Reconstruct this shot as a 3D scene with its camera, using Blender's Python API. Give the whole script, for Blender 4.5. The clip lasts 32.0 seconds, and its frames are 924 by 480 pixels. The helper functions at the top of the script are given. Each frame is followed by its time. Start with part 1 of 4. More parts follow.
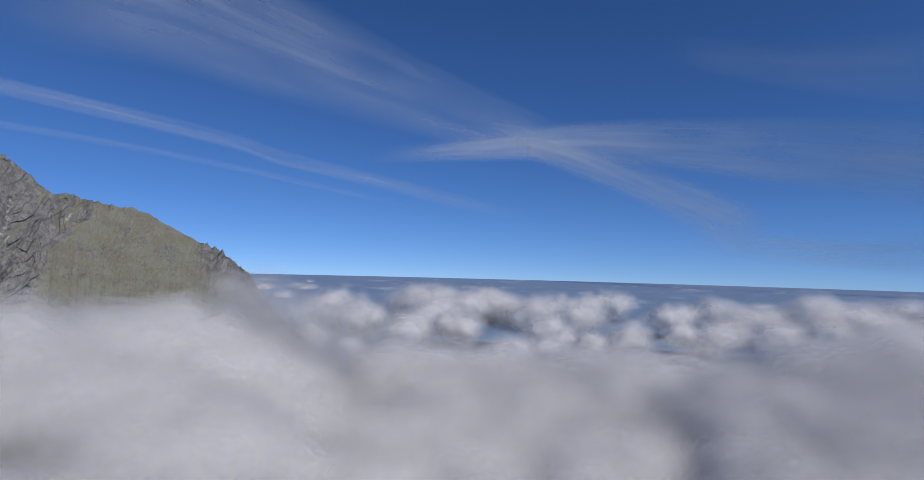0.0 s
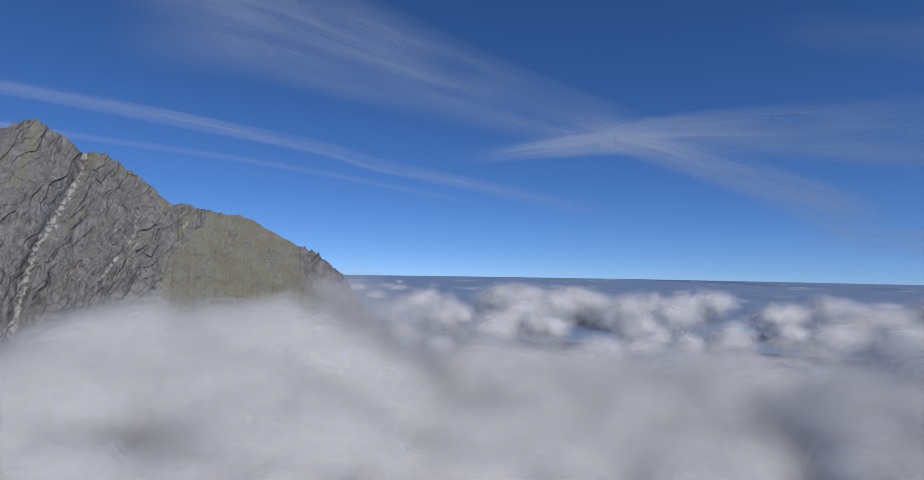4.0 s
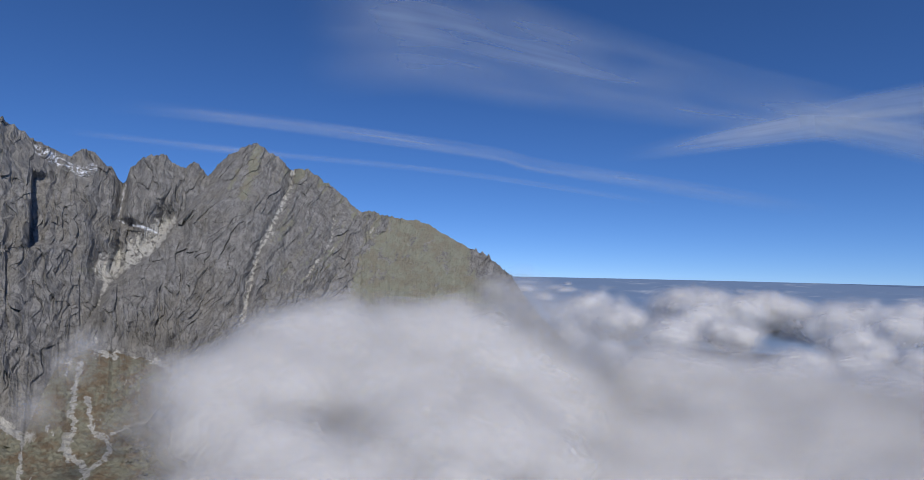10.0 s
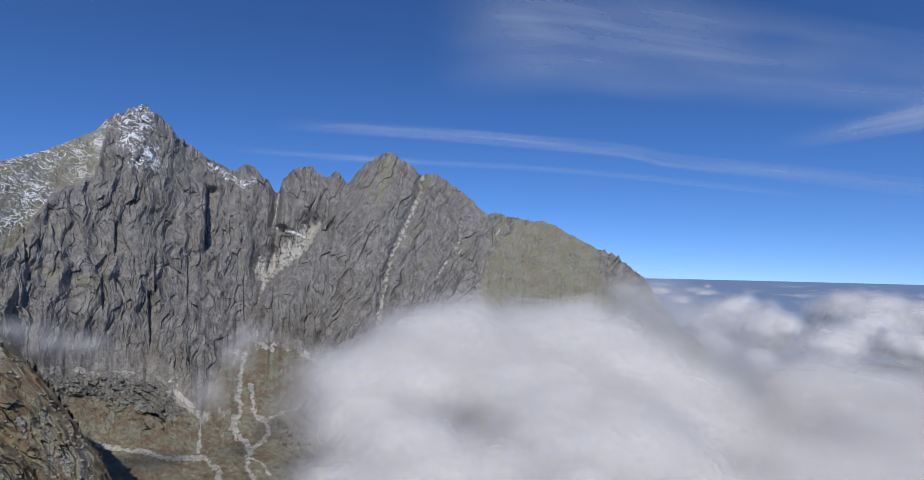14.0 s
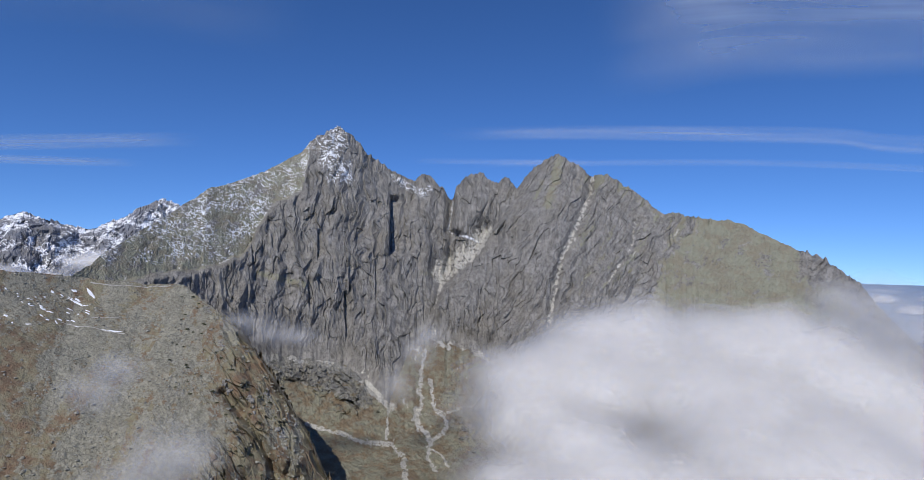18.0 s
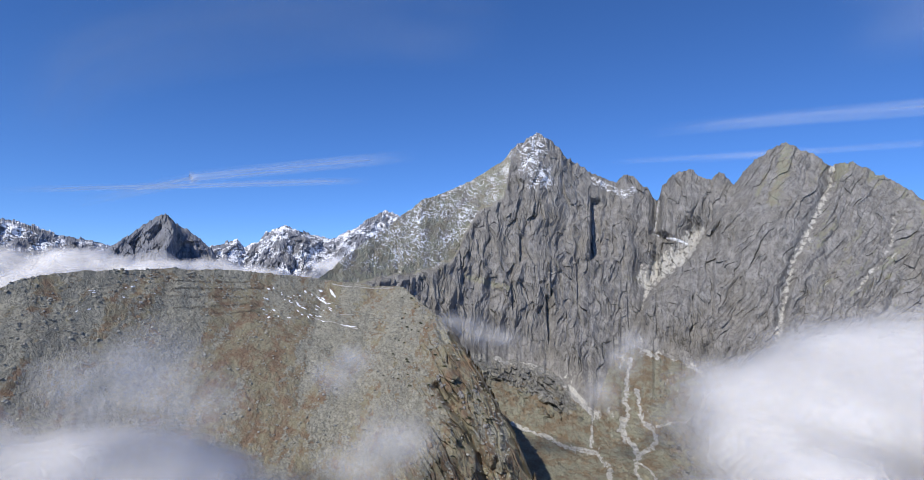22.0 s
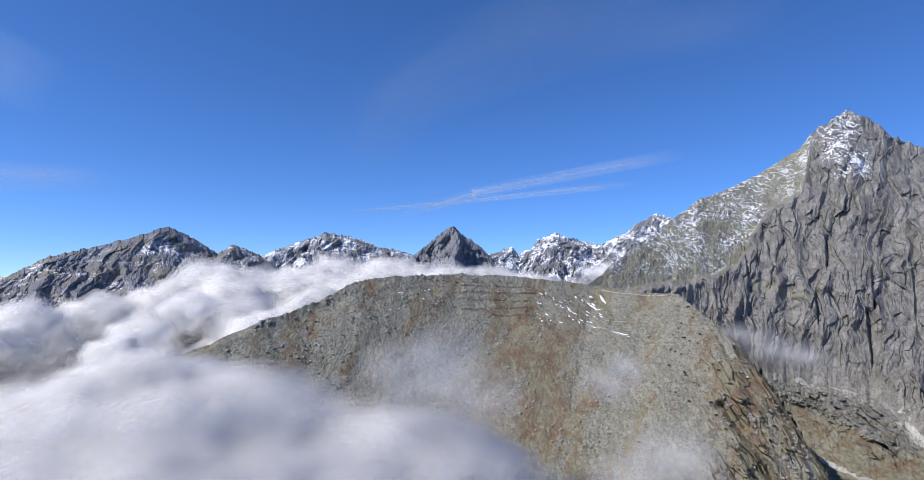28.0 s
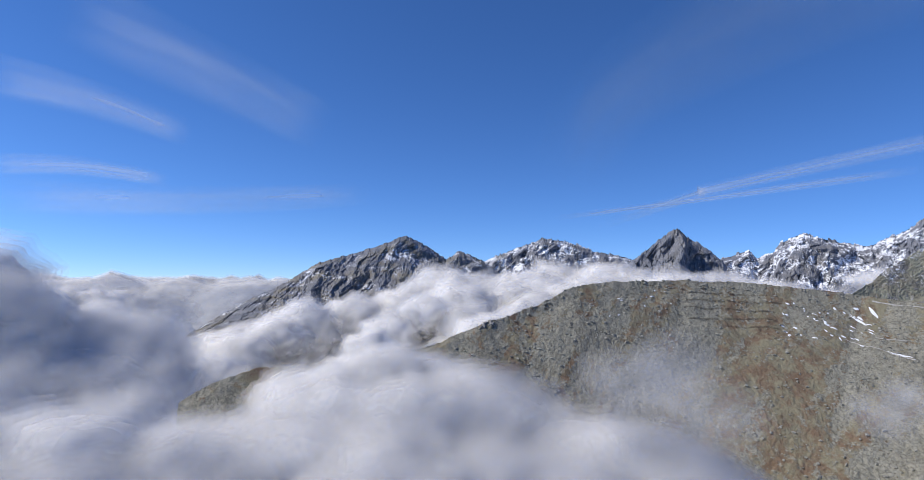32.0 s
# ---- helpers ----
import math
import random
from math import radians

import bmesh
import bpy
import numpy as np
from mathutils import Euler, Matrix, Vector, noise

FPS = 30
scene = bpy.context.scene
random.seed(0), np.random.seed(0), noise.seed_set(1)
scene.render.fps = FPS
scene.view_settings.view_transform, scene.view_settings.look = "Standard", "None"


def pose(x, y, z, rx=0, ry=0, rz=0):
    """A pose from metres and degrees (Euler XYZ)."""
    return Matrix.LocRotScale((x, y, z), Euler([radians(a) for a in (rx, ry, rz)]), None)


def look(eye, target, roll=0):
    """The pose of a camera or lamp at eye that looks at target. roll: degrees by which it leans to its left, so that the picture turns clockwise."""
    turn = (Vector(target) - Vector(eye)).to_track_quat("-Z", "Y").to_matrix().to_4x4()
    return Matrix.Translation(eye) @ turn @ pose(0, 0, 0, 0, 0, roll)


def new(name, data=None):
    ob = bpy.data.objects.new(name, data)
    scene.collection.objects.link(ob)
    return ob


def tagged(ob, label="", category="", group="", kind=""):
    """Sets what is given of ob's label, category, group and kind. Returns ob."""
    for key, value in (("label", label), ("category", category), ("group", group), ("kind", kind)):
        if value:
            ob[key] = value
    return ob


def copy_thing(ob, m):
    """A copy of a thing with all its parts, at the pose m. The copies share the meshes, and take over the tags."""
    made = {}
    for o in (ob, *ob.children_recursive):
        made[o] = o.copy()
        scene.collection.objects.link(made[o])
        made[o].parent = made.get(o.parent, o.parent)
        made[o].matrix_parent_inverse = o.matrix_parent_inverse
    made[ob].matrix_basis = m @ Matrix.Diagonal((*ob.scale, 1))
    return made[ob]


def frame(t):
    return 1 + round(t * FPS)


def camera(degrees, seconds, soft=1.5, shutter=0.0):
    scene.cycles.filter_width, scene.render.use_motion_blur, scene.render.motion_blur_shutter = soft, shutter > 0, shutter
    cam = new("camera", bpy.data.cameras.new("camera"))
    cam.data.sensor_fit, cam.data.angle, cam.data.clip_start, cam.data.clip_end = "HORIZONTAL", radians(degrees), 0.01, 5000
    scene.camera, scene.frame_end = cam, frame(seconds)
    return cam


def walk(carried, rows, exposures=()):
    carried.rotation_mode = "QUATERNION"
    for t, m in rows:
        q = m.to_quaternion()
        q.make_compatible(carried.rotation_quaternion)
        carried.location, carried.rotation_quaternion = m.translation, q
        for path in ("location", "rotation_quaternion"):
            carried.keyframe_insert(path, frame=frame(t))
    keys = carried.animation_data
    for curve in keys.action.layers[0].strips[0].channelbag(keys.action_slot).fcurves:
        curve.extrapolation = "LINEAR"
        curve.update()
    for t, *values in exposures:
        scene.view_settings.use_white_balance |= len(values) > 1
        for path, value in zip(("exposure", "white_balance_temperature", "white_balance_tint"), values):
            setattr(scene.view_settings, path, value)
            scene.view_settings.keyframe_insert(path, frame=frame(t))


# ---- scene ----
cam = camera(80.35, 32.0, 0.75)
EXPOSURES = [(0.0, -0.33), (6.0, -0.32), (13.0, -0.08), (19.0, 0.15), (24.0, 0.52), (28.0, 0.52), (32.0, 0.3)]
PATH = [
    (0.0, pose(0, 0, 450, 93.22, -1.44, 1.01)),
    (0.5, pose(0, 0, 450, 93.23, -1.34, 1.58)),
    (1.0, pose(0, 0, 450, 93.22, -1.24, 2.23)),
    (1.5, pose(0, 0, 450, 93.21, -1.14, 3.50)),
    (2.0, pose(0, 0, 450, 93.19, -1.05, 4.97)),
    (2.5, pose(0, 0, 450, 93.17, -0.98, 6.35)),
    (3.0, pose(0, 0, 450, 93.12, -0.91, 7.86)),
    (3.5, pose(0, 0, 450, 93.06, -0.84, 9.07)),
    (5.5, pose(0, 0, 450, 92.95, -0.93, 13.40)),
    (6.0, pose(0, 0, 450, 92.95, -0.99, 15.30)),
    (6.5, pose(0, 0, 450, 92.95, -1.00, 17.07)),
    (7.0, pose(0, 0, 450, 92.94, -0.99, 18.95)),
    (7.5, pose(0, 0, 450, 92.93, -1.00, 20.30)),
    (8.0, pose(0, 0, 450, 92.94, -1.02, 21.67)),
    (8.5, pose(0, 0, 450, 92.94, -1.03, 23.67)),
    (9.0, pose(0, 0, 450, 92.94, -1.02, 25.32)),
    (9.5, pose(0, 0, 450, 92.93, -1.02, 26.61)),
    (10.0, pose(0, 0, 450, 92.92, -1.02, 27.48)),
    (10.5, pose(0, 0, 450, 92.90, -1.01, 28.60)),
    (11.0, pose(0, 0, 450, 92.88, -0.98, 30.13)),
    (11.5, pose(0, 0, 450, 92.86, -0.98, 31.92)),
    (12.0, pose(0, 0, 450, 92.85, -1.00, 33.95)),
    (12.5, pose(0, 0, 450, 92.84, -1.01, 35.64)),
    (13.0, pose(0, 0, 450, 92.84, -1.01, 37.39)),
    (13.5, pose(0, 0, 450, 92.83, -1.00, 38.94)),
    (14.0, pose(0, 0, 450, 92.83, -1.00, 40.64)),
    (14.5, pose(0, 0, 450, 92.83, -1.02, 42.43)),
    (16.5, pose(0, 0, 450, 92.82, -1.05, 50.91)),
    (17.0, pose(0, 0, 450, 92.82, -1.09, 53.22)),
    (17.5, pose(0, 0, 450, 92.82, -1.10, 55.48)),
    (18.0, pose(0, 0, 450, 92.83, -1.08, 58.28)),
    (18.5, pose(0, 0, 450, 92.84, -1.07, 60.97)),
    (19.0, pose(0, 0, 450, 92.85, -1.06, 63.91)),
    (19.5, pose(0, 0, 450, 92.86, -1.06, 66.45)),
    (20.0, pose(0, 0, 450, 92.87, -1.09, 68.85)),
    (20.5, pose(0, 0, 450, 92.87, -1.11, 70.91)),
    (21.0, pose(0, 0, 450, 92.88, -1.13, 73.53)),
    (21.5, pose(0, 0, 450, 92.88, -1.14, 76.15)),
    (22.0, pose(0, 0, 450, 92.88, -1.14, 79.09)),
    (22.5, pose(0, 0, 450, 92.88, -1.13, 81.94)),
    (23.0, pose(0, 0, 450, 92.88, -1.11, 84.88)),
    (23.5, pose(0, 0, 450, 92.89, -1.09, 86.87)),
    (24.0, pose(0, 0, 450, 92.90, -1.07, 88.66)),
    (24.5, pose(0, 0, 450, 92.90, -1.05, 90.40)),
    (26.5, pose(0, 0, 450, 92.93, -1.06, 98.93)),
    (27.0, pose(0, 0, 450, 92.94, -1.06, 101.51)),
    (27.5, pose(0, 0, 450, 92.95, -1.06, 103.89)),
    (28.0, pose(0, 0, 450, 92.97, -1.05, 106.71)),
    (28.5, pose(0, 0, 450, 92.98, -1.05, 109.39)),
    (29.0, pose(0, 0, 450, 93.00, -1.07, 112.32)),
    (29.5, pose(0, 0, 450, 93.01, -1.09, 115.12)),
    (30.0, pose(0, 0, 450, 93.02, -1.10, 117.81)),
    (30.5, pose(0, 0, 450, 93.04, -1.11, 120.33)),
    (31.0, pose(0, 0, 450, 93.05, -1.15, 123.17)),
    (31.5, pose(0, 0, 450, 93.05, -1.20, 125.89)),
    (32.0, pose(0, 0, 450, 93.05, -1.23, 129.14)),
]
walk(cam, PATH, EXPOSURES)

# ---- light ----
SUN_BEARING, SUN_HEIGHT, SUN_STRENGTH, SKY_STRENGTH = 224.0, 42.0, 3.25, 0.105

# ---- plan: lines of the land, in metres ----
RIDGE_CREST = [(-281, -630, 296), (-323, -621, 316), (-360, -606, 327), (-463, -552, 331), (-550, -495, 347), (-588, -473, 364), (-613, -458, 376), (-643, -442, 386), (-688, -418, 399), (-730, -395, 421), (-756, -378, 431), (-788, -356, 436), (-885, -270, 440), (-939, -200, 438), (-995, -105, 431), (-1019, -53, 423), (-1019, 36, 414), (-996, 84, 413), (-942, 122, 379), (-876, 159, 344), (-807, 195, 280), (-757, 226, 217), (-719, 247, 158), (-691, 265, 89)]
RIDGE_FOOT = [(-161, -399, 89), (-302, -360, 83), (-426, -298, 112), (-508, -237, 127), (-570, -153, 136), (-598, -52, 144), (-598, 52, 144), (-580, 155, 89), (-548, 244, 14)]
FAR_SHOULDER = [(-1328, -3130, -28), (-1444, -3154, 55), (-1819, -3202, 225), (-2080, -3228, 323), (-2347, -3219, 471), (-2580, -3186, 536), (-2803, -3070, 617), (-2970, -2970, 700), (-3098, -2869, 620), (-3211, -2772, 524), (-3283, -2707, 591), (-3413, -2581, 525), (-3522, -2466, 412)]
FAR_SNOWY = [(-3522, -2801, 411), (-3589, -2714, 513), (-3739, -2503, 623), (-3869, -2297, 717), (-3973, -2113, 686), (-4058, -1944, 615), (-4157, -1722, 576), (-4229, -1539, 474)]
FAR_PYRAMID = [(-2905, -1342, 327), (-2928, -1291, 439), (-2941, -1261, 495), (-2959, -1219, 484), (-2969, -1194, 511), (-3011, -1084, 618), (-3033, -1021, 671), (-3049, -973, 702), (-3057, -946, 679), (-3067, -914, 637), (-3079, -871, 623), (-3106, -769, 534), (-3123, -698, 422)]
FAR_COMB = [(-3815, -1022, 478), (-3834, -949, 553), (-3853, -868, 581), (-3871, -788, 616), (-3880, -740, 560), (-3895, -659, 588), (-3901, -618, 657), (-3918, -502, 719), (-3936, -331, 664), (-3946, -172, 636), (-3950, -14, 719), (-3948, 138, 823), (-3945, 200, 851), (-3936, 331, 796), (-3901, 618, 588)]
CIRRUS_BROAD = [(-2967, 2862, 2255), (-2192, 3486, 2264), (-1360, 3975, 2062), (-221, 4306, 1737), (1088, 4277, 1331)]
CIRRUS_TAIL = [(65, 4347, 1610), (1181, 4274, 1216), (2175, 3931, 713)]
TRAIL_LONG = [(-3860, 2059, 1505), (-3295, 2867, 1533), (-1899, 3969, 1392), (-1481, 4166, 1285), (-498, 4425, 1098), (564, 4446, 855)]
TRAIL_THIN = [(-3807, 2251, 1279), (-3134, 3116, 1295), (-1997, 3960, 1212), (-496, 4444, 956)]
TRAIL_LOW = [(-3984, 1912, 1299), (-3134, 3116, 1299)]
CIRRUS_CROSS = [(-963, 4307, 1326), (724, 4318, 1488), (2074, 3889, 1359), (2810, 3438, 1182), (3244, 3060, 1052), (3900, 2100, 860)]
CIRRUS_RIGHT = [(1343, 3955, 2124), (2159, 3673, 1898), (2902, 3193, 1728)]
CIRRUS_HAZE = [(1569, 4206, 758), (2417, 3791, 651), (3007, 3343, 631)]
TRAIL_TWIN_A = [(-3864, -2269, 868), (-4241, -1405, 989), (-4323, -1112, 1023), (-4444, 135, 1142)]
TRAIL_TWIN_B = [(-4044, -1941, 806), (-4289, -1219, 1055), (-4313, -1112, 1092), (-4380, 497, 1353)]
CIRRUS_VEIL = [(-3894, -2168, 1068), (-3940, -1695, 1812), (-4079, -271, 2331), (-3871, 1196, 2408)]
CIRRUS_WISP_A = [(-646, -4309, 1574), (-1194, -4201, 1535), (-1812, -4013, 1378)]
CIRRUS_WISP_B = [(-691, -4410, 1021), (-1146, -4305, 1084), (-1708, -4120, 1049)]
CIRRUS_WISP_C = [(-973, -4083, 2073), (-1813, -3880, 1831), (-2621, -3498, 1519)]
CIRRUS_WISP_D = [(-703, -4427, 843), (-1756, -4118, 904), (-2976, -3324, 1038)]

def paint_sky():
    world = bpy.data.worlds.new("sky")
    scene.world = world
    world.use_nodes = True
    nt = world.node_tree
    sky = nt.nodes.new("ShaderNodeTexSky")
    sky.sky_type = "NISHITA"
    sky.sun_disc = False
    sky.sun_elevation = radians(SUN_HEIGHT)
    sky.sun_rotation = radians(-SUN_BEARING)
    sky.altitude = 3200
    sky.air_density, sky.dust_density, sky.ozone_density = 1.0, 0.0, 6.0
    way, high = nt.nodes.new("ShaderNodeTexCoord"), nt.nodes.new("ShaderNodeMapping")
    high.inputs["Location"].default_value = (0, 0, 0.055)
    nt.links.new(way.outputs["Generated"], high.inputs["Vector"])
    nt.links.new(high.outputs[0], sky.inputs["Vector"])
    bg = nt.nodes["Background"]
    bg.inputs["Strength"].default_value = SKY_STRENGTH
    deep = nt.nodes.new("ShaderNodeHueSaturation")
    deep.inputs["Saturation"].default_value = 1.12
    clear = nt.nodes.new("ShaderNodeMix")
    clear.data_type, clear.blend_type = "RGBA", "MULTIPLY"
    clear.inputs[0].default_value = 1.0
    clear.inputs[7].default_value = (0.98, 1.0, 1.18, 1)
    nt.links.new(sky.outputs[0], deep.inputs["Color"])
    nt.links.new(deep.outputs[0], clear.inputs[6])
    nt.links.new(clear.outputs[2], bg.inputs["Color"])


paint_sky()
sun = new("sun", bpy.data.lights.new("sun", "SUN"))
sun.data.energy, sun.data.angle, sun.data.color = SUN_STRENGTH, radians(0.53), (1.0, 0.95, 0.88)
sun_way = Vector((-math.sin(radians(SUN_BEARING)) * math.cos(radians(SUN_HEIGHT)),
                  math.cos(radians(SUN_BEARING)) * math.cos(radians(SUN_HEIGHT)), math.sin(radians(SUN_HEIGHT))))
sun.matrix_world = look(sun_way * 3000, (0, 0, 0))
scene.cycles.transparent_max_bounces = 64
scene.cycles.diffuse_bounces = 8

# ---- noise on arrays ----
_rs = np.random.RandomState(7)
PERM = np.tile(_rs.permutation(256), 4).astype(np.int32)
GRAD = _rs.normal(size=(256, 3))
GRAD = (GRAD / np.linalg.norm(GRAD, axis=1)[:, None]).astype(np.float32)


def gnoise(p):
    """Gradient noise, about -1 to 1, at the rows of p (n x 3)."""
    p = np.asarray(p, dtype=np.float32)
    i = np.floor(p).astype(np.int32)
    f = p - i
    w = f * f * f * (f * (f * 6 - 15) + 10)
    total = np.zeros(len(p), dtype=np.float32)
    for dx in (0, 1):
        a = PERM[(i[:, 0] + dx) & 255]
        wx = w[:, 0] if dx else 1 - w[:, 0]
        for dy in (0, 1):
            b = PERM[a + ((i[:, 1] + dy) & 255)]
            wy = wx * (w[:, 1] if dy else 1 - w[:, 1])
            for dz in (0, 1):
                g = GRAD[PERM[b + ((i[:, 2] + dz) & 255)]]
                d = g[:, 0] * (f[:, 0] - dx) + g[:, 1] * (f[:, 1] - dy) + g[:, 2] * (f[:, 2] - dz)
                total += wy * (w[:, 2] if dz else 1 - w[:, 2]) * d
    return total * 1.6


def fbm(p, octaves=4, gain=0.5):
    out, amp, norm = np.zeros(len(p)), 1.0, 0.0
    for k in range(octaves):
        out += amp * gnoise(p * 2.03 ** k + 17.3 * k)
        norm += amp
        amp *= gain
    return out / norm


def ridged(p, octaves=4, gain=0.5):
    """Sharp crests: 1 on a crest, towards 0 between."""
    out, amp, norm = np.zeros(len(p)), 1.0, 0.0
    for k in range(octaves):
        out += amp * (1 - np.abs(gnoise(p * 2.07 ** k + 31.7 * k)) * 1.5)
        norm += amp
        amp *= gain
    return out / norm


def billow(p, octaves=4, gain=0.5):
    """Rounded heads with creases between, about 0 to 1."""
    out, amp, norm = np.zeros(len(p)), 1.0, 0.0
    for k in range(octaves):
        out += amp * np.abs(gnoise(p * 2.05 ** k + 11.9 * k)) * 1.6
        norm += amp
        amp *= gain
    return out / norm


CELL = _rs.uniform(0, 1, (256, 5)).astype(np.float32)


def facets(x, y, seed=0):
    """Flat tilted faces of broken rock with sharp edges, about -0.8 to 0.8."""
    x, y = np.asarray(x, dtype=np.float32), np.asarray(y, dtype=np.float32)
    ix, iy = np.floor(x).astype(np.int32), np.floor(y).astype(np.int32)
    best = np.full(len(x), 9.0, dtype=np.float32)
    out = np.zeros(len(x), dtype=np.float32)
    for dx in (-1, 0, 1):
        a = PERM[(ix + dx + 7 * seed) & 255]
        for dy in (-1, 0, 1):
            c = CELL[PERM[a + ((iy + dy) & 255)]]
            px, py = x - (ix + dx + 0.1 + 0.8 * c[:, 0]), y - (iy + dy + 0.1 + 0.8 * c[:, 1])
            d = px * px + py * py
            near = d < best
            best = np.where(near, d, best)
            out = np.where(near, 0.55 * (c[:, 2] - 0.5) + (c[:, 3] - 0.5) * 1.5 * px + (c[:, 4] - 0.5) * 1.1 * py, out)
    return out


def step(a, b, x):
    t = np.clip((x - a) / (b - a), 0, 1)
    return t * t * (3 - 2 * t)


def xyz(*cols):
    return np.stack(np.broadcast_arrays(*cols), axis=1).astype(float)


# ---- meshes ----
def grid_faces(rows, cols):
    r, c = np.meshgrid(np.arange(rows - 1), np.arange(cols - 1), indexing="ij")
    a = (r * cols + c).ravel()
    return np.stack([a, a + 1, a + cols + 1, a + cols], axis=1)


def mesh_of(name, verts, faces, material, smooth=True, cover=None, uvw=None):
    """A mesh from arrays, with an optional colour layer 'cover' and a vector layer 'place'."""
    me = bpy.data.meshes.new(name)
    k = faces.shape[1]
    me.vertices.add(len(verts))
    me.vertices.foreach_set("co", np.ascontiguousarray(verts, dtype=np.float32).ravel())
    me.loops.add(faces.size)
    me.loops.foreach_set("vertex_index", np.ascontiguousarray(faces, dtype=np.int32).ravel())
    me.polygons.add(len(faces))
    me.polygons.foreach_set("loop_start", np.arange(0, faces.size, k, dtype=np.int32))
    me.polygons.foreach_set("use_smooth", np.full(len(faces), smooth))
    me.update(calc_edges=True)
    if cover is not None:
        att = me.attributes.new("cover", "FLOAT_COLOR", "POINT")
        att.data.foreach_set("color", np.ascontiguousarray(np.c_[cover, np.ones(len(verts))], dtype=np.float32).ravel())
    if uvw is not None:
        att = me.attributes.new("place", "FLOAT_VECTOR", "POINT")
        att.data.foreach_set("vector", np.ascontiguousarray(uvw, dtype=np.float32).ravel())
    me.materials.append(material)
    return me


def part(name, me, parent, label=""):
    ob = new(name, me)
    ob.parent = parent
    return tagged(ob, label)


def resample(points, n, smooth=0):
    """n points at even steps along a line, with each one's length from the start."""
    p = np.array(points, float)
    if smooth:
        q = [p[0]]
        for i in range(len(p) - 1):
            a, b, c, d = p[max(i - 1, 0)], p[i], p[i + 1], p[min(i + 2, len(p) - 1)]
            for t in (np.arange(8) + 1) / 8:
                q.append(0.5 * (2 * b + (c - a) * t + (2 * a - 5 * b + 4 * c - d) * t * t + (3 * b - a - 3 * c + d) * t ** 3))
        p = np.array(q)
    s = np.r_[0, np.cumsum(np.linalg.norm(np.diff(p, axis=0), axis=1))]
    g = np.linspace(0, s[-1], n)
    return np.stack([np.interp(g, s, p[:, k]) for k in range(3)], axis=1), g


# ---- materials ----
def node_material(name):
    m = bpy.data.materials.new(name)
    m.use_nodes = True
    nt = m.node_tree
    nt.nodes.clear()
    return m, nt


class Nodes:
    """Short forms for building a node tree."""

    def __init__(self, nt):
        self.nt = nt

    def add(self, kind, **inputs):
        n = self.nt.nodes.new(kind)
        for k, v in inputs.items():
            self.put(n.inputs[k.replace("_", " ")], v)
        return n

    def put(self, socket, v):
        if isinstance(v, bpy.types.NodeSocket):
            self.nt.links.new(v, socket)
        else:
            socket.default_value = v

    def math(self, op, a, b=0.0, c=0.0):
        n = self.nt.nodes.new("ShaderNodeMath")
        n.operation = op
        for i, v in enumerate((a, b, c)):
            self.put(n.inputs[i], v)
        return n.outputs[0]

    def coords(self, scale=(1, 1, 1)):
        t = self.nt.nodes.new("ShaderNodeTexCoord")
        mp = self.nt.nodes.new("ShaderNodeMapping")
        mp.inputs["Scale"].default_value = scale
        self.nt.links.new(t.outputs["Object"], mp.inputs["Vector"])
        return mp.outputs[0]

    def noise(self, vec, scale, detail=4.0, rough=0.55, warp=0.0):
        n = self.add("ShaderNodeTexNoise", Vector=vec, Scale=scale, Detail=detail, Roughness=rough, Distortion=warp)
        return n.outputs["Fac"]

    def ramp(self, fac, lo, hi, smooth=True):
        n = self.nt.nodes.new("ShaderNodeMapRange")
        n.interpolation_type = "SMOOTHSTEP" if smooth else "LINEAR"
        self.put(n.inputs["Value"], fac)
        n.inputs["From Min"].default_value, n.inputs["From Max"].default_value = lo, hi
        return n.outputs["Result"]

    def mix(self, fac, a, b):
        n = self.nt.nodes.new("ShaderNodeMix")
        n.data_type = "RGBA"
        self.put(n.inputs[0], fac)
        for sock, v in ((n.inputs[6], a), (n.inputs[7], b)):
            self.put(sock, v if isinstance(v, bpy.types.NodeSocket) else (*v, 1.0))
        return n.outputs[2]

    def cover(self):
        a = self.nt.nodes.new("ShaderNodeAttribute")
        a.attribute_name = "cover"
        s = self.nt.nodes.new("ShaderNodeSeparateColor")
        self.nt.links.new(a.outputs["Color"], s.inputs[0])
        return s.outputs

    def bump(self, height, strength, distance):
        return self.add("ShaderNodeBump", Height=height, Strength=strength, Distance=distance).outputs[0]

    def finish(self, color, rough, normal=None, spec=0.25):
        b = self.add("ShaderNodeBsdfPrincipled", Roughness=rough)
        self.put(b.inputs["Base Color"], color)
        b.inputs["Specular IOR Level"].default_value = spec
        if normal is not None:
            self.put(b.inputs["Normal"], normal)
        o = self.nt.nodes.new("ShaderNodeOutputMaterial")
        self.nt.links.new(b.outputs[0], o.inputs["Surface"])
        return b


